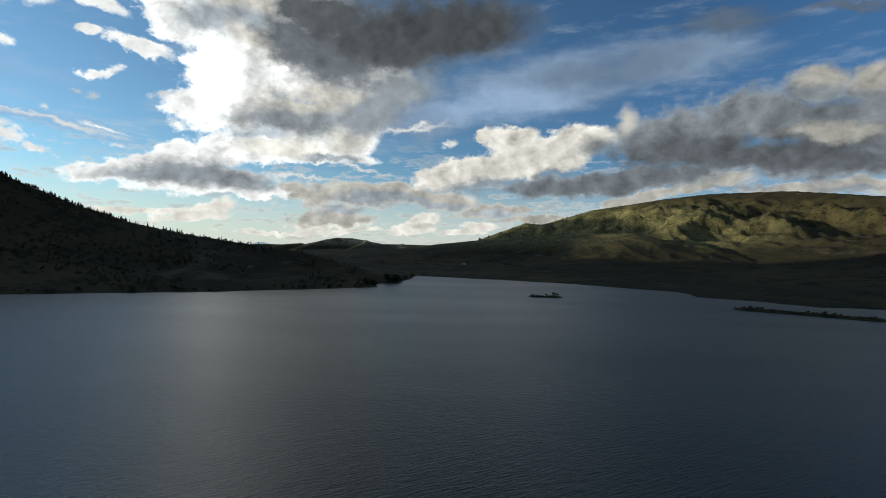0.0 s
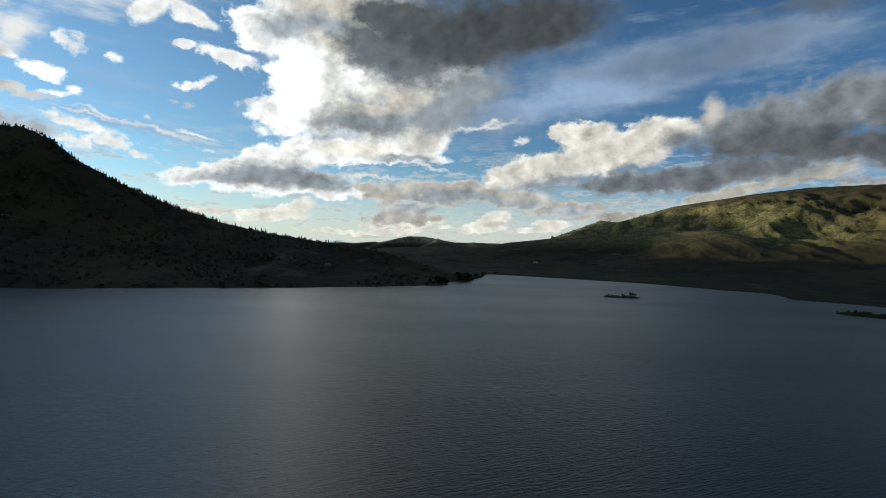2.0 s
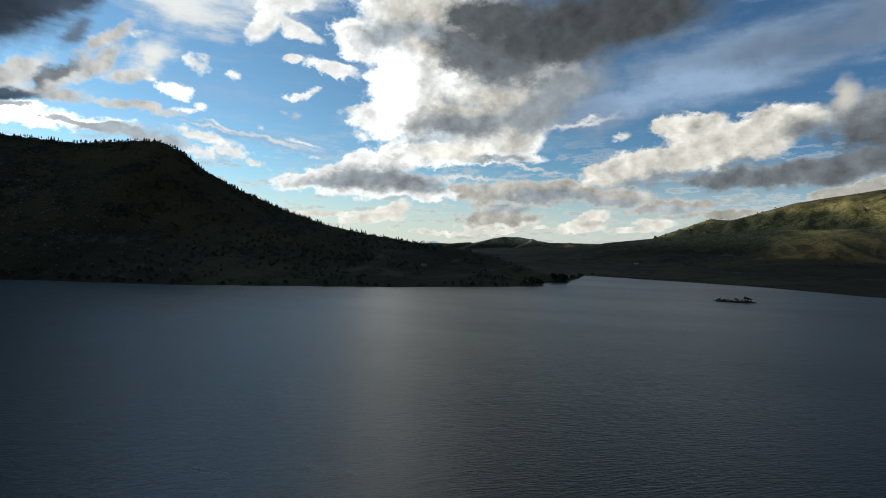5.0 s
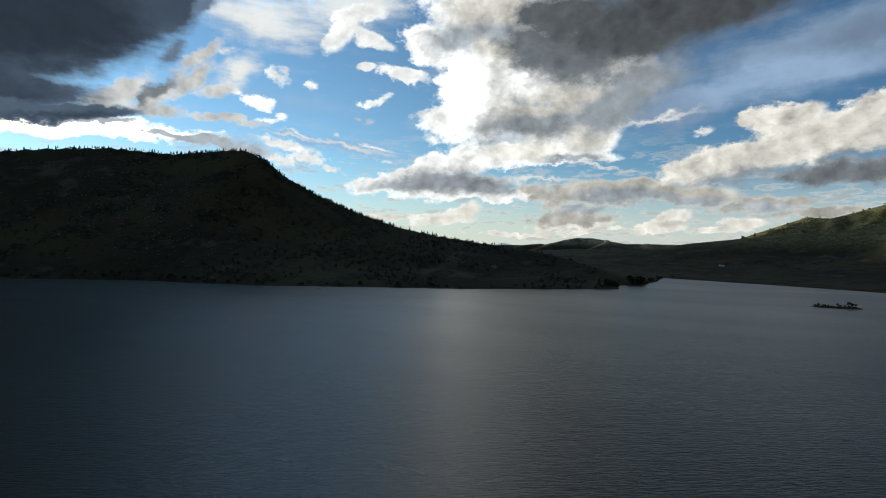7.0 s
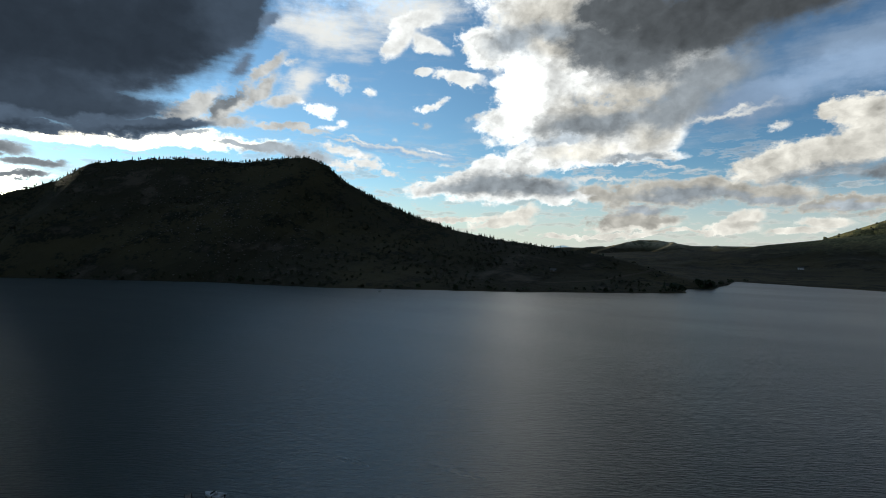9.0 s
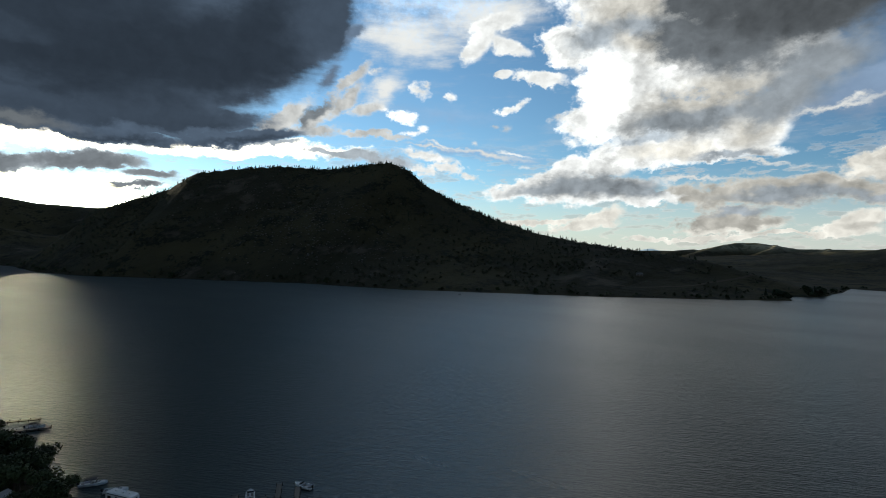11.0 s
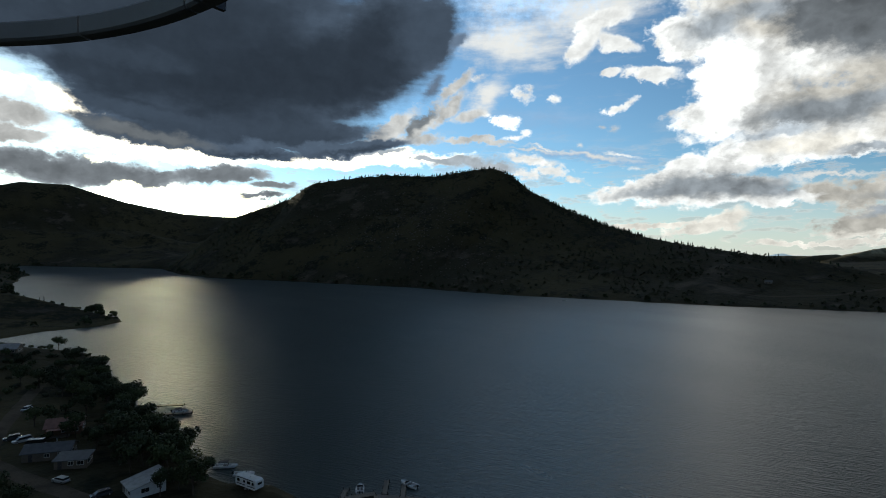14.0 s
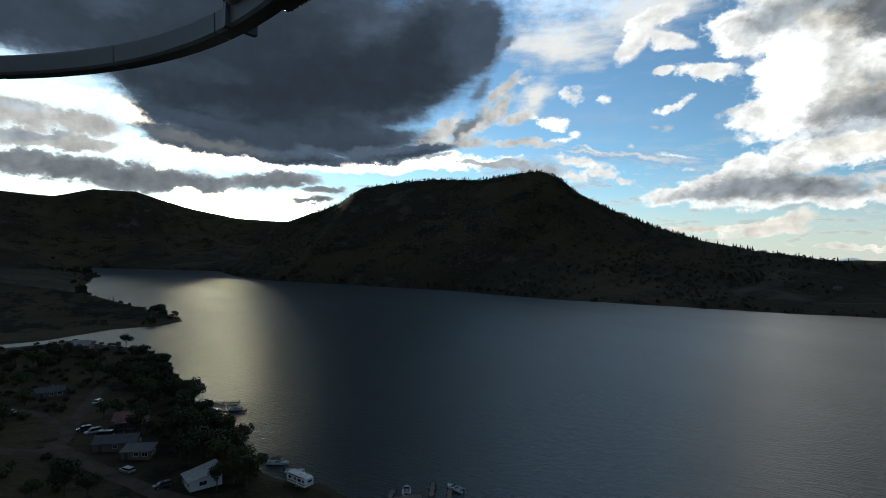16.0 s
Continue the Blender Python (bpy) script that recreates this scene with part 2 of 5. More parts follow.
RELIEF = 1.15
# pale air low over the horizon and thin high cloud all round
low = wnode("ShaderNodeMapRange", interpolation_type="SMOOTHSTEP")
wlink(el_deg, low.inputs["Value"])
low.inputs["From Min"].default_value, low.inputs["From Max"].default_value = 9.0, -1.0
low.inputs["To Max"].default_value = 0.75
clear = wnode("ShaderNodeVectorMath", operation="MULTIPLY")
wlink(nishita.outputs[0], clear.inputs[0])
deep = wnode("ShaderNodeMapRange", interpolation_type="SMOOTHSTEP")
wlink(az_deg, deep.inputs["Value"])
deep.inputs["From Min"].default_value, deep.inputs["From Max"].default_value = -45.0, 30.0
wlink(wmix(deep.outputs[0], (1.5, 1.85, 1.9), (0.5, 0.76, 0.96)), clear.inputs[1])
sky_now[0] = wmix(low.outputs[0], clear.outputs[0], (6.8, 7.1, 6.9))
thin = wnode("ShaderNodeMapRange", interpolation_type="SMOOTHSTEP")
wlink(streak.outputs["Fac"], thin.inputs["Value"])
thin.inputs["From Min"].default_value, thin.inputs["From Max"].default_value, thin.inputs["To Max"].default_value = 0.52, 0.8, 0.3
sky_now[0] = wmix(thin.outputs[0], sky_now[0], (5.5, 6.0, 6.6))
# rows of small fair-weather cloud low in the sky
rows = wnoise(sky_dir, 17.0, 7.0, 0.62, (1, 1, 4.2))
tufts = wmath("MULTIPLY_ADD", billow, 0.16, rows.outputs["Fac"])
puffs = wnode("ShaderNodeMapRange", interpolation_type="SMOOTHSTEP")
wlink(tufts, puffs.inputs["Value"])
puffs.inputs["From Min"].default_value, puffs.inputs["From Max"].default_value = 0.55, 0.62
belt = wnode("ShaderNodeMapRange", interpolation_type="SMOOTHSTEP")
wlink(el_deg, belt.inputs["Value"])
belt.inputs["From Min"].default_value, belt.inputs["From Max"].default_value = 13.0, 7.5
shade = wnode("ShaderNodeMapRange", interpolation_type="SMOOTHSTEP")
wlink(tufts, shade.inputs["Value"])
for key, value in (("From Min", 0.56), ("From Max", 0.68), ("To Min", 8.5), ("To Max", 4.6)):
    shade.inputs[key].default_value = value
puff_col = wnode("ShaderNodeVectorMath", operation="SCALE")
puff_col.inputs[0].default_value = (1, 0.97, 0.91)
wlink(shade.outputs[0], puff_col.inputs["Scale"])
sky_now[0] = wmix(wmath("MULTIPLY", puffs.outputs[0], wmath("MULTIPLY", belt.outputs[0], 0.4)), sky_now[0], puff_col.outputs[0])
# unseen clouds overhead and behind, out of the clear gap in the west
# put there to dim the land and the lake's reflections
cloud(34, 50, 62, 24, 5, 0.08, 0.04, "slate", 0.8, 0.5)
cloud(-90, 45, 35, 20, 0, 0.14, 0.06, "slate", 0.7, 0.5)
cloud(112, 42, 58, 34, 0, 0.14, 0.07, "grey", 0.9, 0.7)
cloud(165, 32, 50, 30, 0, 0.14, 0.07, "grey", 0.9, 0.8)
cloud(-150, 36, 44, 32, 0, 0.14, 0.07, "grey", 0.9, 0.8)
cloud(-20, 85, 300, 16, 0, 0.13, 0.07, "grey", 1.0, 0.6)
# high thin veil
bank(0.3, 0.34, "slate", 0.7, 0.3, 0.15, "wisps")
blob(10.48, 17.58, 17.79, 4.55, 9.44)
blob(-0.58, 14.15, 9.35, 2.65, 10.76)
blob(22.99, 18.87, 12.02, 3.16, 1.76)
patch(6.86, 15.67, 9.18, 2.03, 6.94, 0.46, "slate")
patch(18.63, 18.76, 9.39, 2.18, 4.97, 0.24, "slate")
bank(0.13, 0.16, "slate", 0.8, 0.5, 0.15, "wisps")
blob(28.49, 21.6, 6.25, 1.75, -3.39)
blob(37.64, 21.15, 3.63, 0.52, -13.19)
bank(0.75, 0.85, "white", 0.9, 0.45, 0.1, "wisps")
blob(-44.74, 22.33, 8.18, 3.92, -6.11)
blob(-37.2, 24.18, 8.89, 3.62, -3.51)
blob(-47.96, 16.73, 3.95, 2.02, 35.02)
blob(-41.4, 27.17, 11.65, 3.31, 7.06)
bank(0.5, 0.55, "azure", 1.1, 0.6, 0.1, "wisps")
blob(-40.02, 14.23, 8.74, 1.72, -5.42)
blob(-37.58, 10.32, 9.53, 0.95, -6.92)
# two bright clouds higher up, out of view, added to brighten the lake's reflections
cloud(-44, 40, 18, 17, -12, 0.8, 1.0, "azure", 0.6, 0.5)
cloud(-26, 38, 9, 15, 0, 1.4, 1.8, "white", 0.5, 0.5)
bank(0.7, 0.75, "white", 1.0, 0.4, 0.1, "wisps")
blob(-36.37, 10.26, 5.71, 0.42, -8.1)
blob(-42.3, 10.91, 3.43, 0.29, -5.01)
blob(-10.01, 8.4, 6.38, 0.35, -7.48)
blob(-15.3, 7.23, 5.44, 0.3, -5.4)
blob(-3.97, 12.79, 5.79, 0.45, 10.55)
# rows low over the horizon
bank(1.0, 0.75, "cream", 0.5, 0.8, 0.8, "lumps")
blob(-24.18, 3.62, 2.37, 0.93, 18.77)
blob(-25.73, 2.85, 3.75, 0.56, 8.91)
blob(-31.35, 2.93, 4.65, 0.37, 3.22)
blob(-2.19, 2.98, 1.79, 0.91, 26.95)
blob(-3.23, 2.18, 2.39, 0.52, 0.11)
blob(4.02, 2.56, 2.11, 0.54, -0.38)
blob(-12.82, 2.38, 4.44, 0.55, 0.42)
blob(1.88, 1.85, 2.93, 0.33, 0.09)
blob(-15.2, 1.5, 7.84, 0.25, 0.68)
blob(-8.17, 1.69, 5.66, 0.24, 0.45)
patch(-2.18, 2.53, 1.57, 0.34, -0.08, 0.55, "cream")
patch(-25.11, 2.98, 2.5, 0.31, 5.88, 0.7, "cream")
bank(0.72, 0.46, "cream", 0.5, 0.8, 1.0, "lumps")
blob(-9.38, 5.56, 7.74, 1.31, -0.66)
blob(-12.85, 3.59, 4.14, 1.03, 8.33)
blob(-12.24, 2.81, 4.42, 0.61, 0.29)
blob(-5.46, 6.08, 4.93, 1.04, -1.26)
blob(-0.18, 5.38, 4.56, 1.12, -1.54)
blob(-15.88, 5.6, 2.73, 0.97, -10.07)
patch(-7.67, 5.36, 6.19, 0.76, -0.77, 0.36, "grey")
patch(-11.67, 3.96, 3.52, 0.54, -0.03, 0.42, "grey")
patch(-0.68, 5.11, 3.57, 0.56, -1.37, 0.4, "grey")
bank(0.65, 0.42, "cream", 0.5, 0.9, 1.0, "lumps")
blob(20.59, 5.66, 4.91, 0.7, 9.9)
blob(26.85, 6.87, 3.96, 0.78, 6.89)
blob(33.39, 6.23, 4.8, 0.52, -2.53)
blob(38.31, 6.48, 3.09, 0.78, -3.43)
blob(5.89, 4.42, 4.33, 0.68, 5.85)
blob(10.2, 3.49, 3.03, 0.49, 0.69)
blob(41.62, 6.04, 2.8, 0.93, -3.6)
patch(29.29, 6.4, 3.79, 0.32, 3.6, 0.35, "grey")
patch(37.93, 6.01, 3.12, 0.39, -3.01, 0.35, "grey")
patch(6.51, 4.18, 3.71, 0.43, 0.83, 0.5, "grey")
# the flat cloud under the gap
bank(1.2, 0.85, "white", 0.35, 0.5, 1.0, "lumps")
blob(-25.79, 6.57, 8.43, 1.54, 0.91)
blob(-32.03, 6.8, 4.95, 1.22, 7.57)
blob(-27.71, 8.69, 2.5, 1.22, 15.82)
blob(-23.84, 9.11, 3, 1.52, 0.58)
blob(-19.86, 5.59, 3.71, 0.74, 0.34)
blob(-21.49, 10.15, 4.96, 1.51, 0.13)
patch(-23.93, 6.97, 7.17, 1.35, 0.68, 0.3, "grey")
patch(-29.54, 6.62, 5.61, 0.8, 4.3, 0.36, "grey")
patch(-20.18, 6.2, 2.78, 0.86, 0.31, 0.34, "grey")
# the central bank: bright western body, then the dark deck drawn over it
bank(1.45, 0.82, "white", 0.34, 0.45, 1.15, "lumps")
blob(-19.26, 23.14, 9.21, 4.44, -1.64)
blob(-13.14, 19.15, 9.48, 4.88, -3.17)
blob(-22.24, 17.19, 4.66, 5.1, -0.21)
blob(-23.1, 13.43, 5.9, 2.25, 7.82)
blob(-15.4, 12.35, 8.1, 3.05, 3.54)
blob(-10.06, 11.14, 2.84, 1.76, 18.2)
blob(-19.01, 10.03, 6.76, 1.5, -0.28)
blob(-12.36, 9.4, 5.31, 0.71, -1.29)
blob(-27.61, 20.76, 3.35, 2.13, -20.82)
blob(-21.91, 31.02, 7.94, 6.04, 6.28)
patch(-23.97, 16.33, 2.62, 4.59, 0.31, 2.1, "white")
patch(-20.51, 23.69, 8.02, 2.85, -1.24, 0.58, "cream")
patch(-25.43, 21.33, 3.43, 1.73, 0.61, 0.45, "grey")
patch(-20.45, 20.77, 3.39, 1.74, -18.51, 0.6, "cream")
patch(-21.1, 22.39, 3.71, 1.06, -0.93, 0.42, "grey")
patch(-13.07, 15.55, 5.93, 1.8, -2.5, 0.55, "cream")
patch(-14.83, 13.91, 7.78, 2.31, 1.15, 0.5, "cream")
patch(-16.92, 12.8, 7.28, 1.59, 1.82, 0.3, "grey")
patch(-12.14, 13.29, 3.51, 1.15, 2.64, 0.36, "grey")
patch(-10.07, 11.72, 3.09, 2.07, 28.41, 0.6, "cream")
patch(-20.89, 11.36, 4.33, 0.48, 2.81, 0.65, "grey")
patch(-17.79, 10.02, 5.5, 0.96, -0.49, 0.85, "cream")
patch(-12.36, 9.16, 4.13, 0.47, -1.24, 0.42, "grey")
bank(0.45, 0.34, "grey", 0.8, 0.4, 0.6, "lumps")
blob(-7.84, 14.43, 4.9, 2.87, 21.84)
blob(-5.66, 16.45, 5.89, 2.76, 10.16)
blob(-9.52, 13.12, 3.37, 2.03, 17.37)
patch(-6.19, 15.42, 4.29, 1.69, 15.93, 0.36, "grey")
bank(0.3, 0.12, "grey", 0.6, 0.32, 0.7, "lumps")
blob(-6.32, 21.73, 12.4, 4.7, 5.04)
blob(-13.15, 19.69, 7.77, 3.2, -10.45)
blob(-16.47, 20.66, 4.57, 2.78, -19.85)
blob(-15.62, 23.51, 4.23, 2.06, -3.04)
blob(1.46, 23.08, 10.43, 3.44, 3.88)
blob(-12.64, 23.32, 6.5, 3.06, -4.12)
blob(-4.86, 29.55, 15.88, 5.5, -0.39)
patch(-14.33, 19.21, 7.23, 2.7, -10.01, 0.2, "grey")
patch(-7.35, 17.67, 6.59, 1.92, 6.97, 0.2, "grey")
patch(-4.68, 21.55, 11.61, 3.11, 4.61, 0.1, "grey")
patch(1.94, 23.46, 12.3, 3.39, 1.53, 0.08, "grey")
patch(-3.26, 29.3, 15.54, 5.48, -0.98, 0.09, "grey")
bank(1.1, 0.9, "white", 0.5, 0.8, 0.7, "lumps")
blob(-37.29, 22.11, 2.84, 1.23, 53.6)
blob(-35.08, 23.74, 2.44, 0.92, 4.15)
blob(-34.12, 21.18, 2.66, 0.78, -18.94)
blob(-30.67, 18.06, 3.07, 0.68, -11.45)
blob(-34.68, 18.64, 0.98, 0.39, 3.49)
# the bank over the eastern hills
bank(0.42, 0.23, "grey", 0.5, 0.42, 1.1, "lumps")
blob(24.21, 11.29, 8.28, 3.43, 1.75)
blob(30.1, 13.2, 6.46, 2.88, 5.17)
blob(37.05, 11.42, 6.43, 3.13, -6.77)
blob(42.21, 11.88, 4.87, 4.9, -8.7)
blob(33.78, 8.77, 11.72, 2.04, -4.17)
blob(16.62, 7.47, 14.85, 1.42, 2.25)
blob(35.76, 15.18, 2.92, 1.9, -8.86)
blob(39.67, 14.53, 3.2, 2.36, -9.85)
patch(24.75, 10.05, 11.27, 2.22, 3.33, 0.14, "grey")
patch(32, 9.57, 9.42, 1.87, 0.26, 0.12, "grey")
patch(29.16, 12.77, 4.25, 1.37, 3.33, 0.24, "grey")
patch(36.61, 13.06, 4.48, 1.24, -7.77, 0.2, "grey")
patch(37.45, 11.04, 4.37, 0.86, -6.63, 0.36, "cream")
patch(35.75, 15.89, 2.09, 1.04, -9.29, 0.36, "cream")
patch(39.47, 15.25, 2.27, 1.35, -10.29, 0.4, "cream")
patch(35.06, 8.57, 9.26, 1, -4.32, 0.13, "grey")
patch(17.76, 7.68, 11.85, 1.06, 4.1, 0.18, "grey")
bank(0.9, 0.66, "cream", 0.3, 0.42, 1.1, "lumps")
blob(2.69, 8.32, 6.97, 1.66, 10.71)
blob(9.75, 10.05, 6.34, 1.93, 9.48)
blob(6.95, 12.09, 3.19, 1.49, 9.51)
blob(14.2, 11.74, 4.68, 1.75, 3.37)
patch(5.21, 7.13, 8.04, 0.86, 8.57, 0.34, "grey")
patch(14.28, 8.21, 6.43, 1.19, 7.38, 0.2, "grey")
patch(17.4, 10.77, 2.84, 1.39, 3.1, 0.26, "grey")
bank(0.7, 0.6, "cream", 0.9, 0.15, 0.3, "lumps")
blob(19.31, 13.64, 1.34, 2.01, -3.3)
# scattered puffs
cloud(-45.9, 14.2, 1.8, 0.8, -5, 1.4, 1.2, "white", 0.6, 0.59)
cloud(-44.7, 12.6, 1.5, 0.4, 5, 1.2, 1.1, "white", 0.9, 0.68)
cloud(-43.6, 13.0, 0.7, 0.5, 10, 1.2, 1.1, "white", 0.9, 0.68)
cloud(-48.5, 15.1, 1.1, 0.5, -8, 1.1, 0.9, "white", 0.75, 0.68)
cloud(-44.0, 17.0, 1.1, 0.9, 5, 1.1, 0.75, "white", 1.05, 0.77)
cloud(-43.3, 17.6, 0.6, 0.3, 20, 0.8, 0.7, "white", 1.35, 0.85)
cloud(-40.7, 16.3, 0.9, 0.6, -5, 1.2, 0.9, "white", 0.9, 0.68)
cloud(-34.3, 15.0, 1.5, 0.5, 5, 1.3, 1, "white", 0.75, 0.68)
cloud(-32.8, 15.5, 1.2, 0.5, 25, 1.1, 0.9, "white", 0.9, 0.77)
cloud(-34.6, 12.9, 0.8, 0.5, 30, 0.7, 0.7, "white", 1.5, 0.85)
cloud(-35.7, 13.2, 0.5, 0.3, 0, 0.6, 0.6, "white", 1.5, 0.85)
cloud(-28.9, 14.0, 1.1, 0.5, 12, 0.8, 0.7, "white", 1.5, 0.85)
cloud(-34.5, 18.7, 0.7, 0.4, -20, 0.8, 0.8, "white", 1.5, 0.85)
cloud(-48.9, 18.8, 1.2, 0.4, 10, 0.8, 0.75, "white", 1.5, 0.85)
cloud(-37.9, 11.6, 0.4, 0.3, 0, 0.7, 0.7, "white", 1.5, 0.85)
cloud(-32.4, 8.9, 0.7, 0.3, -5, 0.9, 0.85, "white", 1.35, 0.85)
cloud(0.4, 11.5, 1.0, 0.5, 18, 0.85, 0.75, "white", 0.9, 0.68)
cloud(-2.2, 13.6, 0.7, 0.4, 10, 0.75, 0.7, "white", 1.2, 0.85)
cloud(-40.9, 11.1, 3.5, 0.2, -9, 0.85, 0.8, "white", 1.2, 0.4)
cloud(-33.6, 10.4, 3.1, 0.2, -11, 0.9, 0.85, "white", 1.2, 0.4)
cloud(-43.1, 9.9, 3.4, 0.6, -8, 1, 0.8, "white", 0.7, 0.8)
cloud(-40.8, 8.8, 2.2, 0.8, -10, 1.1, 0.8, "white", 0.9, 1.36)
cloud(-43.4, 8.5, 1.9, 0.5, -10, 1, 0.8, "white", 1.05, 1.36)
cloud(-38.4, 7.9, 1.5, 0.4, -15, 0.9, 0.8, "white", 1.35, 1.36)
# the bright west under the dark cloud
bank(2.6, 4.0, "gold", 0.6, 0.35, 0.1, "wisps")
blob(-87.89, 12.55, 5.3, 1.2, -21.85)
blob(-80.58, 9.39, 9.21, 1.42, -5.42)
blob(-61.03, 9.8, 14.65, 1.02, 2.12)
blob(-79.02, 4.29, 11.55, 2.34, 2.91)
blob(-93.35, 13.85, 2.1, 0.92, -13.22)
bank(0.8, 0.5, "white", 0.5, 0.5, 0.9, "lumps")
blob(-97.06, 11.79, 3.69, 1.43, -8.45)
blob(-95.88, 9.86, 4.67, 0.96, 3.69)
blob(-100.63, 11.34, 3.78, 2.21, 11.24)
blob(-92.96, 11.66, 3.95, 1.4, -4.74)
blob(-92.56, 9.64, 3.32, 0.85, 3.76)
patch(-96.27, 10.04, 3.5, 0.48, 8.82, 0.42, "grey")
patch(-97.07, 12.03, 1.86, 0.47, -1.85, 0.6, "grey")
bank(0.5, 0.24, "grey", 0.4, 0.55, 0.8, "lumps")
blob(-88.63, 7, 8.99, 1.41, -1.43)
blob(-82.93, 6.76, 5.6, 0.75, 1.31)
blob(-75.44, 7.38, 5.32, 0.85, 1.71)
blob(-71.86, 5.5, 3.07, 0.35, 2.68)
blob(-70.76, 6.9, 2.55, 0.41, 3)
blob(-96.21, 7.4, 5.76, 1.36, 0.59)
blob(-102.53, 8.35, 3.8, 1.75, 3.82)
patch(-87.38, 7.13, 6.74, 0.71, -1.45, 0.2, "grey")
patch(-75.43, 7.15, 3.73, 0.45, 3.75, 0.22, "grey")
cloud(-81.7, 8.8, 5.7, 0.4, 7, 8, 60, "sun", 0.9, 0.3)
cloud(-79.5, 4.6, 8.5, 1.6, -3, 20, 190, "sun", 0.9, 0.15)
# the torn fringe and the dark cloud
bank(0.85, 0.6, "white", 0.7, 1.0, 0.9, "lumps")
blob(-58.61, 13.12, 3.7, 1.19, 35.41)
blob(-55.19, 13.81, 3.75, 0.92, 54.44)
blob(-52.4, 15.74, 3.14, 0.97, 43.57)
blob(-51.49, 17.93, 2.41, 0.66, 37.8)
blob(-56.11, 12, 3.75, 0.72, 9.09)
blob(-49.88, 14.87, 2.11, 0.71, 14.15)
blob(-49.22, 12.21, 4.37, 0.42, -4.78)
patch(-55.39, 14.4, 3.37, 0.8, 57.37, 0.24, "grey")
patch(-57.98, 11.95, 2.8, 0.48, 1.8, 0.42, "grey")
bank(0.7, 0.5, "grey", 0.7, 0.7, 0.7, "lumps")
blob(-52.32, 10.01, 6.89, 0.67, 0.67)
blob(-47.32, 9.43, 3.73, 0.73, -7.95)
blob(-61.65, 10.26, 7.33, 0.36, 2.31)
bank(0.19, 0.065, "slate", 0.34, 0.15, 0.3, "wisps")
blob(-78.28, 22.13, 21.93, 8.35, 6.12)
blob(-76.65, 17.34, 17.22, 5.79, 3.83)
blob(-74.45, 13.3, 14.07, 3.86, 5.79)
blob(-66.59, 18.48, 14.29, 6.78, 14.02)
blob(-69.98, 11.72, 12.58, 1.72, 6.24)
blob(-83.49, 13.23, 7.71, 2.09, -7.28)
blob(-82.29, 10.91, 7.71, 1.39, -6.6)
blob(-73.86, 9.88, 7.07, 0.91, 1.39)
blob(-62.88, 10.92, 7.9, 0.95, 5.57)
blob(-88.81, 18.97, 10.44, 4.22, 0.12)
blob(-75.81, 29.99, 25.72, 7.37, 10.61)
blob(-55.64, 22.94, 5.77, 4.98, 27.73)
blob(-59.99, 22.21, 8.61, 5.91, 20.47)
blob(-86.23, 15.76, 6.35, 2.5, -7.44)
blob(-98.7, 19.45, 6.36, 3.59, 16.14)
blob(-93.24, 18.89, 8.15, 3.34, -2.29)
blob(-96.47, 19.86, 7.73, 3.99, 8.68)
blob(-103.68, 18.52, 6.42, 3.93, 18.25)
patch(-73.98, 17.69, 19.08, 4.24, 6.98, 0.04, "slate")
patch(-61.8, 19.94, 8.51, 4.7, 30.34, 0.042, "slate")
patch(-80.75, 20.7, 12.89, 2.91, 10.61, 0.045, "slate")
patch(-74.43, 12.08, 11.37, 1.22, 5.39, 0.07, "slate")
patch(-66.48, 10.97, 11.81, 0.7, 5.31, 0.13, "slate")
patch(-83.02, 13.05, 5.97, 0.84, -5.18, 0.08, "slate")
patch(-82.05, 10.83, 6.57, 0.75, -6.67, 0.17, "grey")
patch(-85.38, 17.86, 7.05, 1.17, 2.84, 0.06, "slate")
patch(-54.39, 22.97, 4.74, 4, 36.64, 0.085, "slate")
patch(-75.81, 29.99, 25.72, 7.37, 10.61, 0.05, "slate")
bank(0.3, 0.2, "slate", 0.9, 0.7, 0.6, "wisps")
blob(-53.69, 18.02, 2.63, 0.98, 58.37)
blob(-51.11, 22.37, 2.29, 0.83, 46.12)


def sky_shader(pick):
    """The whole sky with those clouds that pick chooses, back to front."""
    now = sky_now[0]
    for bank_of in CLOUDS:
        if isinstance(bank_of[0], list):
            now = lay_bank(now, bank_of, pick)
        elif pick(bank_of):
            now = lay_single(now, bank_of)
    back = wnode("ShaderNodeBackground")
    back.inputs["Strength"].default_value = SKY
    wlink(now, back.inputs["Color"])
    return back.outputs[0]


def side_by_side(left, right, where):
    n = wnode("ShaderNodeMixShader")
    wlink(wmath("GREATER_THAN", *where), n.inputs[0])
    wlink(left, n.inputs[1])
    wlink(right, n.inputs[2])
    return n.outputs[0]


# the same clouds all round, sorted by bearing so that each direction weighs only those near it
BEARINGS = (-180, -82, -66, -50, -37, -24, -12, 2, 18, 180)
whole = None
for west, east in zip(BEARINGS, BEARINGS[1:]):
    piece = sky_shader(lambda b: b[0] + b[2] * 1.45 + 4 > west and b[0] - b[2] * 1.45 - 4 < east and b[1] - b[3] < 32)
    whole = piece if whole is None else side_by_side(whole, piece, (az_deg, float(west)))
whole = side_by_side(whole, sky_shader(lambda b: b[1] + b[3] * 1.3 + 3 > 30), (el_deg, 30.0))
wlink(whole, wnode("ShaderNodeOutputWorld").inputs["Surface"])
world.cycles.sampling_method, world.cycles.sample_map_resolution = "MANUAL", 1024

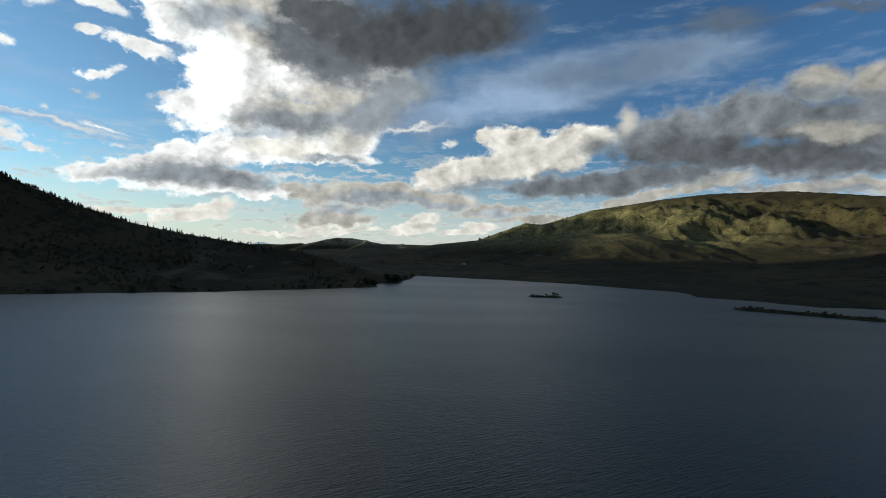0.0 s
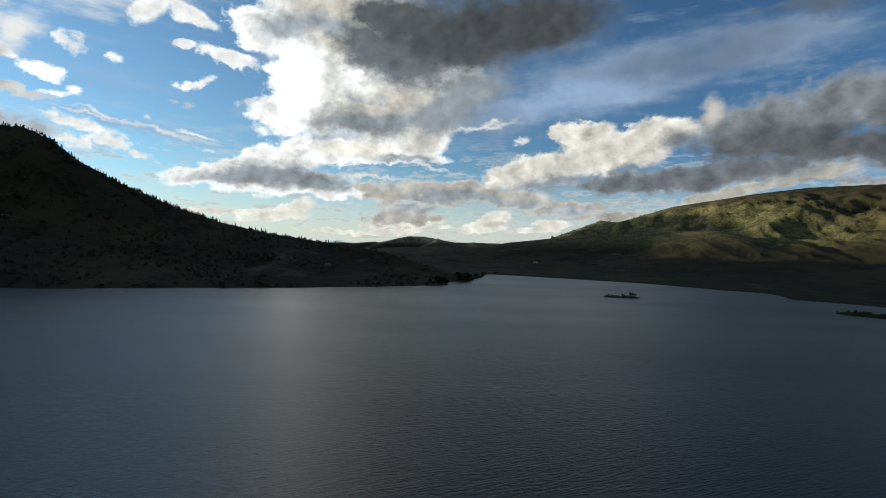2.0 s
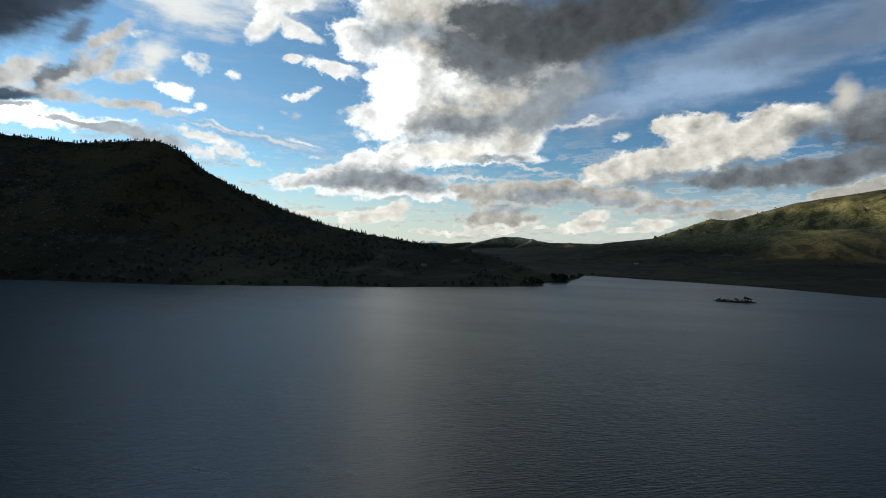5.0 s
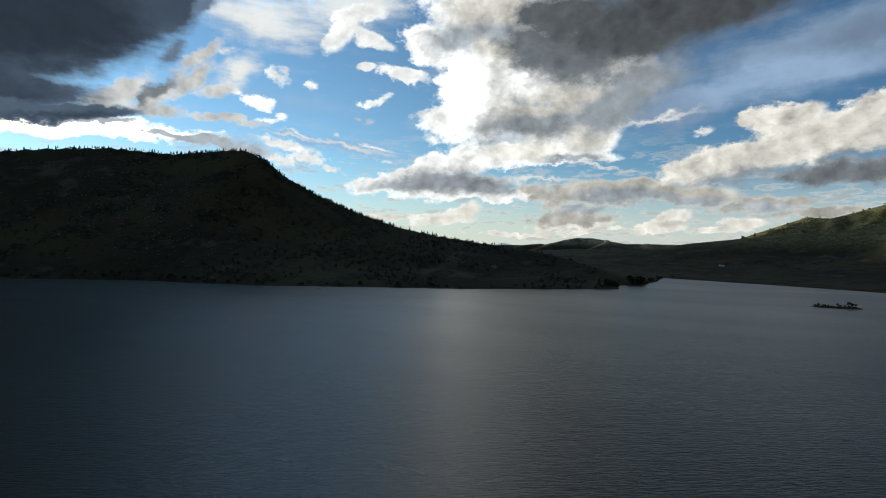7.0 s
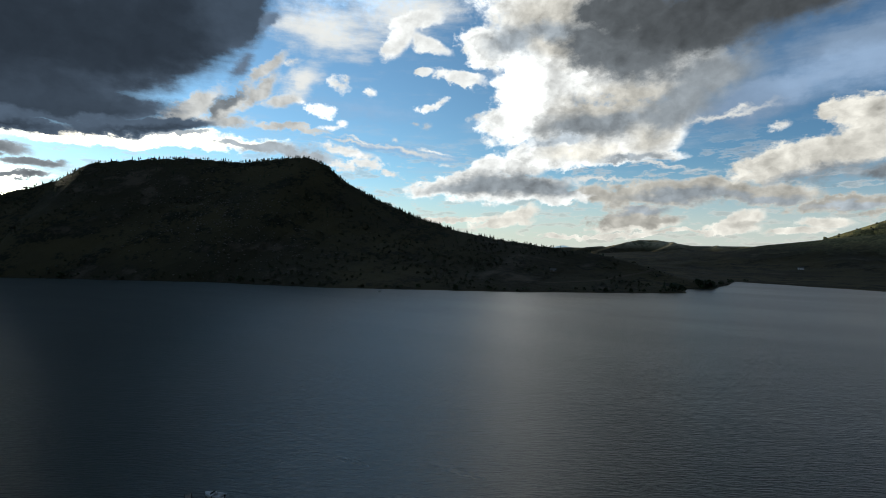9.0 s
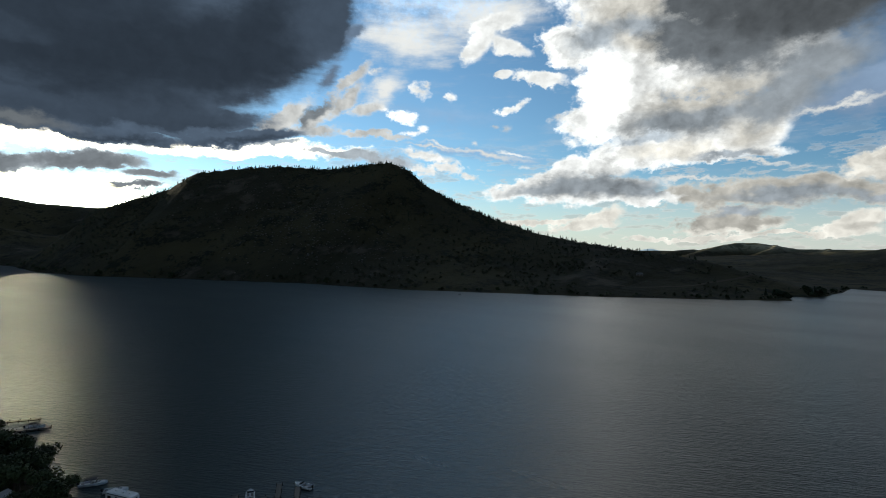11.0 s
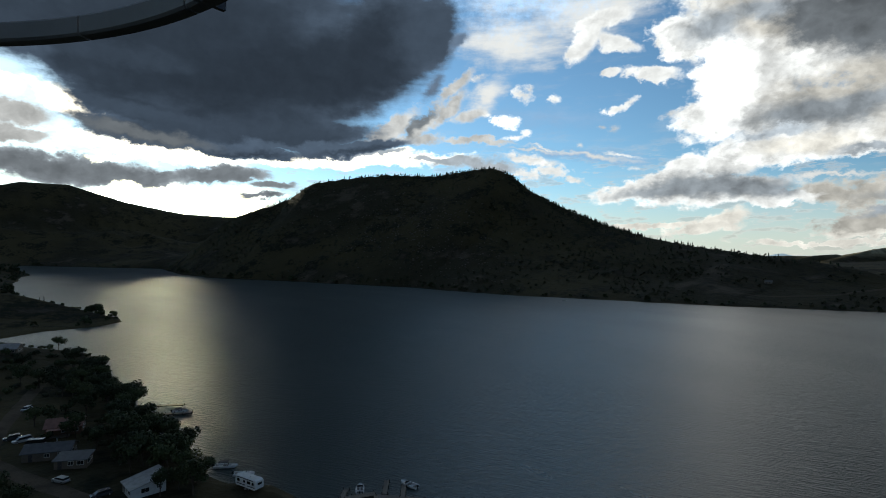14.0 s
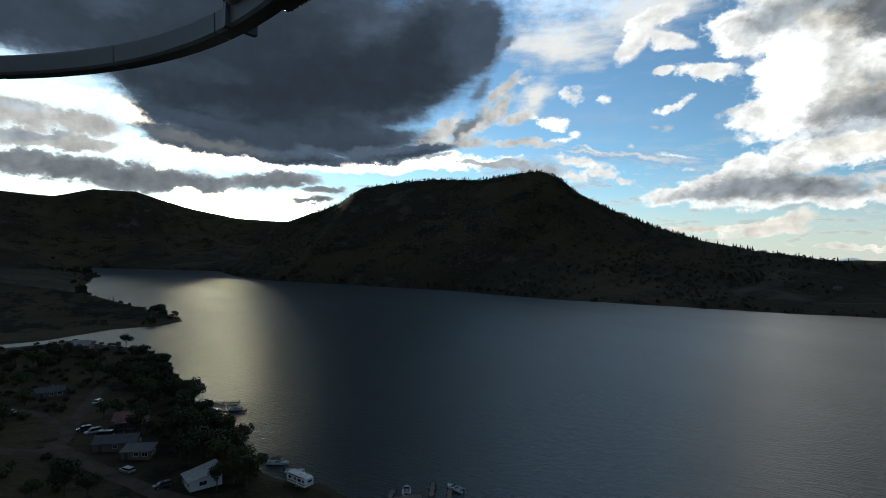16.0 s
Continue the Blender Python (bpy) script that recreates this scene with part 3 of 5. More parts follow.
sun = new("sun", bpy.data.lights.new("sun", "SUN"))
sun.data.energy, sun.data.angle, sun.data.color = 5.0, radians(0.6), (1.0, 0.9, 0.68)
s_az, s_el = radians(SUN_AZ), radians(SUN_EL)
sun.matrix_world = look((-math.sin(s_az) * math.cos(s_el) * 900, math.cos(s_az) * math.cos(s_el) * 900, math.sin(s_el) * 900), (0, 0, 0))

# ---- materials ----
class Mat:
    """A node material with a principled surface, and short calls for its nodes."""

    def __init__(self, name, rough=0.85, metal=0.0, spec=0.3):
        self.m = bpy.data.materials.new(name)
        self.m.use_nodes = True
        self.t = self.m.node_tree
        self.b = self.t.nodes["Principled BSDF"]
        self.b.inputs["Roughness"].default_value = rough
        self.b.inputs["Metallic"].default_value = metal
        self.b.inputs["Specular IOR Level"].default_value = spec
        self.co = self.t.nodes.new("ShaderNodeTexCoord").outputs["Object"]

    def put(self, v, slot):
        if isinstance(v, (int, float)):
            slot.default_value = v
        elif isinstance(v, tuple):
            slot.default_value = (*v, 1) if len(slot.default_value) == 4 else v
        else:
            self.t.links.new(v, slot)

    def noise(self, scale, detail=4.0, rough=0.55, stretch=(1, 1, 1), world=False, turn=0.0):
        mp = self.t.nodes.new("ShaderNodeMapping")
        mp.vector_type = "TEXTURE"
        mp.inputs["Scale"].default_value, mp.inputs["Rotation"].default_value = [1 / f for f in stretch], (0, 0, turn)
        src = self.t.nodes.new("ShaderNodeNewGeometry").outputs["Position"] if world else self.co
        self.t.links.new(src, mp.inputs["Vector"])
        n = self.t.nodes.new("ShaderNodeTexNoise")
        n.inputs["Scale"].default_value, n.inputs["Detail"].default_value, n.inputs["Roughness"].default_value = scale, detail, rough
        self.t.links.new(mp.outputs[0], n.inputs["Vector"])
        return n.outputs["Fac"]

    def ramp(self, fac, lo, hi, a=0.0, b=1.0):
        n = self.t.nodes.new("ShaderNodeMapRange")
        n.interpolation_type = "SMOOTHSTEP"
        self.put(fac, n.inputs["Value"])
        for key, v in (("From Min", lo), ("From Max", hi), ("To Min", a), ("To Max", b)):
            n.inputs[key].default_value = v
        return n.outputs[0]

    def math(self, op, a, b=0.0):
        n = self.t.nodes.new("ShaderNodeMath")
        n.operation = op
        self.put(a, n.inputs[0])
        self.put(b, n.inputs[1])
        return n.outputs[0]

    def mix(self, fac, a, b):
        n = self.t.nodes.new("ShaderNodeMix")
        n.data_type = "RGBA"
        self.put(fac, n.inputs["Factor"])
        self.put(a, n.inputs[6])
        self.put(b, n.inputs[7])
        return n.outputs[2]

    def bump(self, height, strength, distance, under=None):
        n = self.t.nodes.new("ShaderNodeBump")
        n.inputs["Distance"].default_value = distance
        self.put(strength, n.inputs["Strength"])
        self.put(height, n.inputs["Height"])
        if under is not None:
            self.t.links.new(under, n.inputs["Normal"])
        return n.outputs[0]

    def random(self):
        return self.t.nodes.new("ShaderNodeObjectInfo").outputs["Random"]

    def done(self, color=None, normal=None, rough=None):
        if color is not None:
            self.put(color, self.b.inputs["Base Color"])
        if normal is not None:
            self.put(normal, self.b.inputs["Normal"])
        if rough is not None:
            self.put(rough, self.b.inputs["Roughness"])
        return self.m


def plain(name, color, rough=0.8, vary=0.25, scale=3.0, metal=0.0, spec=0.3, bump=0.0):
    """Paint, metal or wood with blotches at two scales."""
    k = Mat(name, rough, metal, spec)
    n = k.math("ADD", k.math("MULTIPLY", k.noise(scale, 5), 0.65), k.math("MULTIPLY", k.noise(scale * 9, 3), 0.35))
    dark = tuple(c * (1 - vary) for c in color)
    light = tuple(min(1, c * (1 + vary)) for c in color)
    nrm = k.bump(n, bump, 0.02) if bump else None
    return k.done(k.mix(k.ramp(n, 0.3, 0.7), dark, light), nrm)


def make_ground():
    """Dry grass and sage, darker scrub, bare earth and scree."""
    k = Mat("hill_ground", 0.95, 0, 0.1)
    wide = k.noise(0.0035, 6, 0.6)
    mid = k.noise(0.018, 6, 0.62)
    fine = k.noise(0.12, 5, 0.65)
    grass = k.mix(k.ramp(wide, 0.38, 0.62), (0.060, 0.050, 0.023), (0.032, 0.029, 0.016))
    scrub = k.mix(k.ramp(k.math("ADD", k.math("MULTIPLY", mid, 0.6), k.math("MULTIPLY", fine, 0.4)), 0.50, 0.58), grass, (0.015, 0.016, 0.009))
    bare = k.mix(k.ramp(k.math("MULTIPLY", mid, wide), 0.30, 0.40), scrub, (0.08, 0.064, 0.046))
    # dry meadows high on the hills beyond the plain, sunlight painted into their colour
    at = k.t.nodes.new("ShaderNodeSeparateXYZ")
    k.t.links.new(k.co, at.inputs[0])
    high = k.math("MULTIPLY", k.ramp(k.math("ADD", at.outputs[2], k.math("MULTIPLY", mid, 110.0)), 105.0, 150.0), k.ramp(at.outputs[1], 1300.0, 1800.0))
    # fades eastward as painted cloud shade, and towards the crest
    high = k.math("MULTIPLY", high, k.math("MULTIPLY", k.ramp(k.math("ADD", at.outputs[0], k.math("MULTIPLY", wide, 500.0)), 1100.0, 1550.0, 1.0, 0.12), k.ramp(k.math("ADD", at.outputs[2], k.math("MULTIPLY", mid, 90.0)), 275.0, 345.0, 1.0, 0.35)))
    sunlit_meadow = k.mix(k.ramp(k.math("ADD", k.math("MULTIPLY", mid, 0.5), k.math("MULTIPLY", fine, 0.5)), 0.42, 0.56), (0.2, 0.178, 0.082), (0.07, 0.07, 0.032))
    # northern slopes paler again, their sunlit faces put into the tone
    sunlit_meadow = k.mix(k.ramp(at.outputs[1], 3000.0, 3300.0), sunlit_meadow, k.mix(k.ramp(mid, 0.42, 0.6), (0.34, 0.3, 0.2), (0.12, 0.115, 0.07)))
    bare = k.mix(high, bare, sunlit_meadow)
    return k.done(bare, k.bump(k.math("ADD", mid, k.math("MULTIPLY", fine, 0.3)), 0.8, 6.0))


WIND = radians(30)          # the breeze comes from this far west of north


def make_water():
    """Dark lake water under a light breeze."""
    k = Mat("lake_water", 0.10, 0, 0.5)
    k.b.inputs["IOR"].default_value = 1.38
    swell = k.noise(0.2, 2, 0.5, (0.4, 1.3, 1), turn=WIND)
    ripple = k.noise(0.75, 3, 0.6, (0.3, 1.45, 1), turn=WIND)
    gust = k.noise(0.006, 4, 0.55, (0.5, 1.6, 1))
    # sheltered by the settlement's shore, roughened by the wind farther out
    out = k.t.nodes.new("ShaderNodeVectorMath")
    out.operation = "LENGTH"
    k.t.links.new(k.co, out.inputs[0])
    open_water = k.ramp(out.outputs["Value"], 120.0, 900.0, 0.285, 0.335)
    calm = k.ramp(out.outputs["Value"], 150.0, 900.0, 1.0, 0.25)
    h = k.math("ADD", k.math("MULTIPLY", swell, 0.2), k.math("MULTIPLY", ripple, 0.38))
    return k.done((0.018, 0.031, 0.03), k.bump(h, calm, 1.0), k.math("ADD", k.ramp(gust, 0.35, 0.65, -0.015, 0.03), open_water))


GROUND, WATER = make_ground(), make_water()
# distant haze put into the base colour and a weak glow
FAR_HILL = plain("far_mountain_haze", (0.09, 0.13, 0.17), 0.95, 0.2, 0.004)
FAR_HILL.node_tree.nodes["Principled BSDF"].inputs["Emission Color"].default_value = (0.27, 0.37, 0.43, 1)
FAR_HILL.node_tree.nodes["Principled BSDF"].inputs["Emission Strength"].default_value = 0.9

def make_leaves(name, dark, light):
    k = Mat(name, 0.75, 0, 0.25)
    n = k.math("ADD", k.math("MULTIPLY", k.noise(1.3, 4), 0.6), k.math("MULTIPLY", k.random(), 0.4))
    return k.done(k.mix(k.ramp(n, 0.25, 0.7), dark, light))


def make_dirt():
    k = Mat("packed_dirt", 0.95, 0, 0.1)
    n = k.math("ADD", k.math("MULTIPLY", k.noise(0.25, 5), 0.6), k.math("MULTIPLY", k.noise(2.5, 4), 0.4))
    return k.done(k.mix(k.ramp(n, 0.35, 0.65), (0.05, 0.039, 0.028), (0.095, 0.075, 0.054)), k.bump(n, 0.6, 0.1))


def make_roofing(name, color):
    k = Mat(name, 0.55, 0.0, 0.35)
    seam = k.t.nodes.new("ShaderNodeTexWave")
    seam.inputs["Scale"].default_value, seam.inputs["Distortion"].default_value = 1.6, 0.2
    k.t.links.new(k.co, seam.inputs["Vector"])
    n = k.noise(0.7, 5)
    return k.done(k.mix(k.ramp(n, 0.3, 0.7), tuple(c * 0.7 for c in color), color), k.bump(seam.outputs["Fac"], 0.4, 0.03))


def make_glass():
    k = Mat("window_glass", 0.06, 0, 0.5)
    return k.done((0.015, 0.018, 0.02))


LEAF_A = make_leaves("cottonwood_leaves", (0.016, 0.024, 0.009), (0.045, 0.06, 0.022))
LEAF_B = make_leaves("willow_leaves", (0.02, 0.028, 0.012), (0.06, 0.072, 0.03))
NEEDLES = make_leaves("fir_needles", (0.010, 0.017, 0.009), (0.026, 0.036, 0.016))
SAGE = make_leaves("sage_scrub", (0.022, 0.026, 0.015), (0.06, 0.062, 0.036))
BARK = plain("bark", (0.07, 0.055, 0.042), 0.9, 0.35, 4.0, bump=0.5)
DIRT = make_dirt()
GLASS = make_glass()
WHITE_WALL = plain("white_siding", (0.5, 0.5, 0.5), 0.6, 0.12, 1.2)
TAN_WALL = plain("tan_siding", (0.14, 0.115, 0.09), 0.7, 0.18, 1.2)
BROWN_WALL = plain("brown_log_wall", (0.14, 0.085, 0.055), 0.8, 0.25, 1.6)
GREY_ROOF = make_roofing("grey_metal_roof", (0.085, 0.085, 0.09))
RED_ROOF = make_roofing("red_brown_roof", (0.22, 0.11, 0.085))
PALE_ROOF = make_roofing("pale_metal_roof", (0.34, 0.33, 0.32))
TRIM = plain("white_trim", (0.6, 0.6, 0.58), 0.5, 0.08, 2.0)
DOOR_PAINT = plain("dark_door_paint", (0.06, 0.05, 0.05), 0.5, 0.15, 2.0)
GEL = plain("white_gelcoat", (0.66, 0.67, 0.68), 0.25, 0.06, 1.5, spec=0.5)
NAVY = plain("navy_canvas", (0.03, 0.035, 0.05), 0.8, 0.2, 3.0)
VINYL = plain("grey_vinyl", (0.2, 0.2, 0.2), 0.6, 0.15, 3.0)
BLACK = plain("black_rubber", (0.018, 0.018, 0.018), 0.75, 0.2, 5.0)
STEEL = plain("galvanised_steel", (0.4, 0.4, 0.41), 0.4, 0.15, 3.0, metal=0.9)
DECKING = plain("weathered_decking", (0.16, 0.14, 0.12), 0.85, 0.3, 2.0, bump=0.4)
PILE = plain("dark_timber_pile", (0.06, 0.05, 0.042), 0.9, 0.3, 3.0)
CAR_WHITE = plain("white_car_paint", (0.4, 0.41, 0.42), 0.25, 0.05, 1.5, spec=0.6)
CAR_DARK = plain("dark_car_paint", (0.035, 0.04, 0.05), 0.25, 0.08, 1.5, spec=0.6)
CAR_SILVER = plain("silver_car_paint", (0.36, 0.37, 0.38), 0.28, 0.06, 1.5, metal=0.4, spec=0.6)
LAMP_LENS = plain("clear_lamp_lens", (0.5, 0.5, 0.48), 0.15, 0.05, 5.0, spec=0.6)
RED_LENS = plain("red_lamp_lens", (0.25, 0.02, 0.015), 0.2, 0.05, 5.0, spec=0.6)
STRIPE = plain("dark_grey_stripe", (0.05, 0.055, 0.065), 0.35, 0.1, 2.0)
ROCK = plain("shore_rock", (0.11, 0.095, 0.08), 0.9, 0.4, 0.8, bump=0.8)
GUARD = plain("grey_plastic", (0.15, 0.15, 0.16), 0.42, 0.08, 40.0, spec=0.4)
GUARD_WHITE = plain("white_plastic", (0.62, 0.62, 0.63), 0.38, 0.05, 40.0, spec=0.4)

# ---- land and lake ----
SHORE = ((-60, 1142), (-58, 1040), (-68, 955), (-80, 887), (-113, 858), (-104, 786), (-202, 704), (-285, 650), (-380, 600), (-475, 556), (-518, 529),
         (-737, 485), (-982, 376), (-1144, 284), (-1351, 254), (-1766, 272), (-2149, -66), (-2050, -75), (-1600, -55), (-1408, -27), (-1340, -42),
         (-1000, -42), (-865, -36), (-640, 12), (-520, 46), (-497, 47), (-475, 30), (-466, -2), (-428, -37), (-420, -62), (-450, -130), (-410, -125),
         (-402, -60), (-394, -8), (-352, 20), (-304, 24), (-250, 22), (-218, 27), (-196, 26), (-172, 32), (-157, 33), (-147, 34), (-139, 37), (-131, 46), (-120, 49))
SHORE += ((-105, 58), (-90, 68), (-60, 78), (60, 60), (240, 30), (470, 40), (580, 300), (640, 560), (523, 609), (451, 618), (413, 690), (365, 728), (377, 825),
          (308, 889), (233, 979), (78, 1067))
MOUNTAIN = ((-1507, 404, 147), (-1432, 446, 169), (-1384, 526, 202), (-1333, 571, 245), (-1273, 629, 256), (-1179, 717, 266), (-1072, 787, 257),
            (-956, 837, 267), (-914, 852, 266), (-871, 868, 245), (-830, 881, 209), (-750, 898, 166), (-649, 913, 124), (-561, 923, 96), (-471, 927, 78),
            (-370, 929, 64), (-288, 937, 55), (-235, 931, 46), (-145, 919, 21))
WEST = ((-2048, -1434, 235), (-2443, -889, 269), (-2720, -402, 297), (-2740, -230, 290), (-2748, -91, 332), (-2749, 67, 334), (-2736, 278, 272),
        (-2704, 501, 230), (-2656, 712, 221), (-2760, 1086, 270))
# unseen ridge behind the mountain, added to cast shade on the eastern hills
SHADE_RIDGE = ((-2900, 1150, 330), (-2900, 1500, 440), (-2800, 2050, 520), (-2750, 2350, 480), (-2720, 2560, 330))
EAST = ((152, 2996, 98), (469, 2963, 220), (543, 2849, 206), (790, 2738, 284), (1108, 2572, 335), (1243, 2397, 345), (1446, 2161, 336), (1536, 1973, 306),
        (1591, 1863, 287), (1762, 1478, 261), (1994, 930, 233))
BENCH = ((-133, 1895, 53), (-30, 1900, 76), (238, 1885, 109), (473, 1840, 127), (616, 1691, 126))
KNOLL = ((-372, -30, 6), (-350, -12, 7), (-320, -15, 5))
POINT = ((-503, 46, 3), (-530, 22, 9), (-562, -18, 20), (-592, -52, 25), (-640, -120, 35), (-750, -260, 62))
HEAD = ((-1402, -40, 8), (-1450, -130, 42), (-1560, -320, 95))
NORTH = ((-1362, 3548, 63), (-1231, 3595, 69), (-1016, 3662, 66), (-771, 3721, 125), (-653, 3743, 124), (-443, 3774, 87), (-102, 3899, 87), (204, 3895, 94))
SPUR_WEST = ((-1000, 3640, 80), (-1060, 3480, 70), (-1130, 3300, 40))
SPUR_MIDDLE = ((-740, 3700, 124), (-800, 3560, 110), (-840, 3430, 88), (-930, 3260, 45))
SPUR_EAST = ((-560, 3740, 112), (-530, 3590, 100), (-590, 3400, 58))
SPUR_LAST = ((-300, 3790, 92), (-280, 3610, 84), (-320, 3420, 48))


def lattice(ix, iy, seed):
    n = np.sin(ix * 127.1 + iy * 311.7 + seed * 74.7) * 43758.5453
    return n - np.floor(n)


def value_noise(x, y, seed):
    ix, iy = np.floor(x), np.floor(y)
    fx, fy = x - ix, y - iy
    fx, fy = fx * fx * (3 - 2 * fx), fy * fy * (3 - 2 * fy)
    a, b = lattice(ix, iy, seed), lattice(ix + 1, iy, seed)
    c, d = lattice(ix, iy + 1, seed), lattice(ix + 1, iy + 1, seed)
    return (a + (b - a) * fx) * (1 - fy) + (c + (d - c) * fx) * fy - 0.5


def fbm(x, y, size, octaves, seed, ridged=False):
    total, amp = np.zeros_like(x), 1.0
    for k in range(octaves):
        n = value_noise(x / size + 17.3 * k, y / size - 9.1 * k, seed + k)
        total += amp * ((0.25 - np.abs(n)) * 2 if ridged else n)
        size, amp = size / 2.03, amp * 0.5
    return total


def shore_distance(x, y):
    """Metres from the waterline, positive on land."""
    best, inside = np.full(x.shape, 1e9), np.zeros(x.shape, bool)
    for (ax, ay), (bx, by) in zip(SHORE, SHORE[1:] + SHORE[:1]):
        dx, dy = bx - ax, by - ay
        s = np.clip(((x - ax) * dx + (y - ay) * dy) / (dx * dx + dy * dy), 0, 1)
        best = np.minimum(best, np.hypot(x - ax - s * dx, y - ay - s * dy))
        if ay != by:
            inside ^= ((ay > y) != (by > y)) & (x < (bx - ax) * (y - ay) / (by - ay) + ax)
    return np.where(inside, -best, best)


def spine_near(spine, x, y):
    """Distance to a ridge line and its height at the nearest place."""
    best, high = np.full(x.shape, 1e9), np.zeros(x.shape)
    for (ax, ay, az), (bx, by, bz) in zip(spine, spine[1:]):
        dx, dy = bx - ax, by - ay
        s = np.clip(((x - ax) * dx + (y - ay) * dy) / (dx * dx + dy * dy), 0, 1)
        d = np.hypot(x - ax - s * dx, y - ay - s * dy)
        near = d < best
        best, high = np.where(near, d, best), np.where(near, az + s * (bz - az), high)
    return best, high


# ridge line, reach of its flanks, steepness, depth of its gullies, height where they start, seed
HILLS = ((MOUNTAIN, 950, 0.9, 26, -99, 11), (WEST, 1100, 1.1, 50, -99, 21), (SHADE_RIDGE, 520, 1.0, 40, -99, 25), (EAST, 1250, 1.1, 62, 60, 31), (BENCH, 700, 1.3, 26, -40, 41),
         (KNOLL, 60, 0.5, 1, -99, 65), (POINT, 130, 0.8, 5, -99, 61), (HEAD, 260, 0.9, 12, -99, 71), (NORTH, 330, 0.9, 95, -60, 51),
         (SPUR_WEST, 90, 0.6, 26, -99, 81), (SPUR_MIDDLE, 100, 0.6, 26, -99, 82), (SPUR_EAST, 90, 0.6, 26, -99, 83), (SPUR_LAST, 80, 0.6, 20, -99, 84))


def land_height(x, y):
    s = shore_distance(x, y) + np.clip(np.hypot(x, y) / 80, 1.5, 9) * fbm(x, y, 60, 3, 5)
    land = np.maximum(s, 0)
    z = np.where(s > 0, np.minimum(1.2, 0.35 * land) + np.minimum(land, 900) * 0.016 + 0.8 * fbm(x, y, 45, 4, 2) * np.minimum(land / 20, 1), np.maximum(0.12 * s, -6))
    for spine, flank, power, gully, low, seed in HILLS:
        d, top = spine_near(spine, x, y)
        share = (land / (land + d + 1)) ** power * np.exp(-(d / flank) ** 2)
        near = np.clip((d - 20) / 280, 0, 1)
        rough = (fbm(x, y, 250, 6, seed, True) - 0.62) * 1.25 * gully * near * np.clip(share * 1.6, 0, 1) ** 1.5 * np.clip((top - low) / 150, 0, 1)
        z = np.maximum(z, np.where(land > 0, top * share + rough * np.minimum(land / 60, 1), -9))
    return z


def grid_mesh(name, xs, ys, zs, closed, material, smooth=True):
    rows, cols = xs.shape
    verts = np.stack([xs, ys, zs], -1).reshape(-1, 3)
    i, j = np.meshgrid(np.arange(rows - 1), np.arange(cols if closed else cols - 1), indexing="ij")
    k = (j + 1) % cols
    faces = np.stack([i * cols + j, i * cols + k, (i + 1) * cols + k, (i + 1) * cols + j], -1).reshape(-1, 4)
    me = bpy.data.meshes.new(name)
    me.vertices.add(len(verts))
    me.vertices.foreach_set("co", verts.ravel())
    me.loops.add(faces.size)
    me.loops.foreach_set("vertex_index", faces.ravel())
    me.polygons.add(len(faces))
    me.polygons.foreach_set("loop_start", np.arange(0, faces.size, 4))
    me.polygons.foreach_set("use_smooth", np.full(len(faces), smooth))
    me.update()
    me.validate()
    me.materials.append(material)
    return me


# one sheet of land, finer where the hills are steep and near
turns = np.radians(np.concatenate([np.arange(-46, 104, 0.16), np.arange(104, 314, 2.5)]))
reach = np.concatenate([np.geomspace(0.05, 56, 14), np.geomspace(60, 4930, 500)])
TH, RR = np.meshgrid(turns, reach)
GX, GY = -np.sin(TH) * RR, np.cos(TH) * RR
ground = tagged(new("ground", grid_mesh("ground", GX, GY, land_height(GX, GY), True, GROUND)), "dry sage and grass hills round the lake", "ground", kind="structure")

# far blue mountains behind the valley, in the glowing haze colour
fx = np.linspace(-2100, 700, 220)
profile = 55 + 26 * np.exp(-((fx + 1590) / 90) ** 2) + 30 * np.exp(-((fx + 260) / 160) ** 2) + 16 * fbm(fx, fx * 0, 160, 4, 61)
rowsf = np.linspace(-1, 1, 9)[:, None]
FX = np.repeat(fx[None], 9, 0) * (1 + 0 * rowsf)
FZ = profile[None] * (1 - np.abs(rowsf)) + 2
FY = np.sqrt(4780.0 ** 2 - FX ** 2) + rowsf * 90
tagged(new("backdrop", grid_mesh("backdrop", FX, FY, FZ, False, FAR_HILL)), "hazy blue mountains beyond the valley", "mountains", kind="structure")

# the lake's surface
wr = np.geomspace(30, 2600, 60)
WT, WR = np.meshgrid(np.radians(np.arange(0, 360, 4)), wr)
lake = tagged(new("water", grid_mesh("water", -np.sin(WT) * WR, np.cos(WT) * WR, np.zeros_like(WT), True, WATER)), "dark rippled lake water reflecting the sky", "water", kind="structure")

# ---- builders ----
def part(name, bm, material, parent, label="", smooth=False, place=None):
    """Links a bmesh as one mesh under a thing or under a part."""
    me = bpy.data.meshes.new(name)
    bm.to_mesh(me)
    bm.free()
    me.materials.append(material)
    if smooth:
        me.polygons.foreach_set("use_smooth", np.ones(len(me.polygons), bool))
    ob = new(name, me)
    ob.parent = parent
    if place is not None:
        ob.matrix_basis = place
    if label:
        tagged(ob, label)
    return ob


def thing(name, label, category, group="", kind=""):
    return tagged(new(name), label, category, group, kind)


def box(bm, c, s, turn=0.0, bevel=0.0, tilt=0.0):
    m = Matrix.Translation(c) @ Euler((0, tilt, turn)).to_matrix().to_4x4() @ Matrix.Diagonal((*s, 1))
    made = bmesh.ops.create_cube(bm, size=1.0, matrix=m)["verts"]
    if bevel:
        edges = list({e for v in made for e in v.link_edges})
        bmesh.ops.bevel(bm, geom=edges, offset=bevel, segments=2, affect="EDGES", profile=0.6)
    return bm


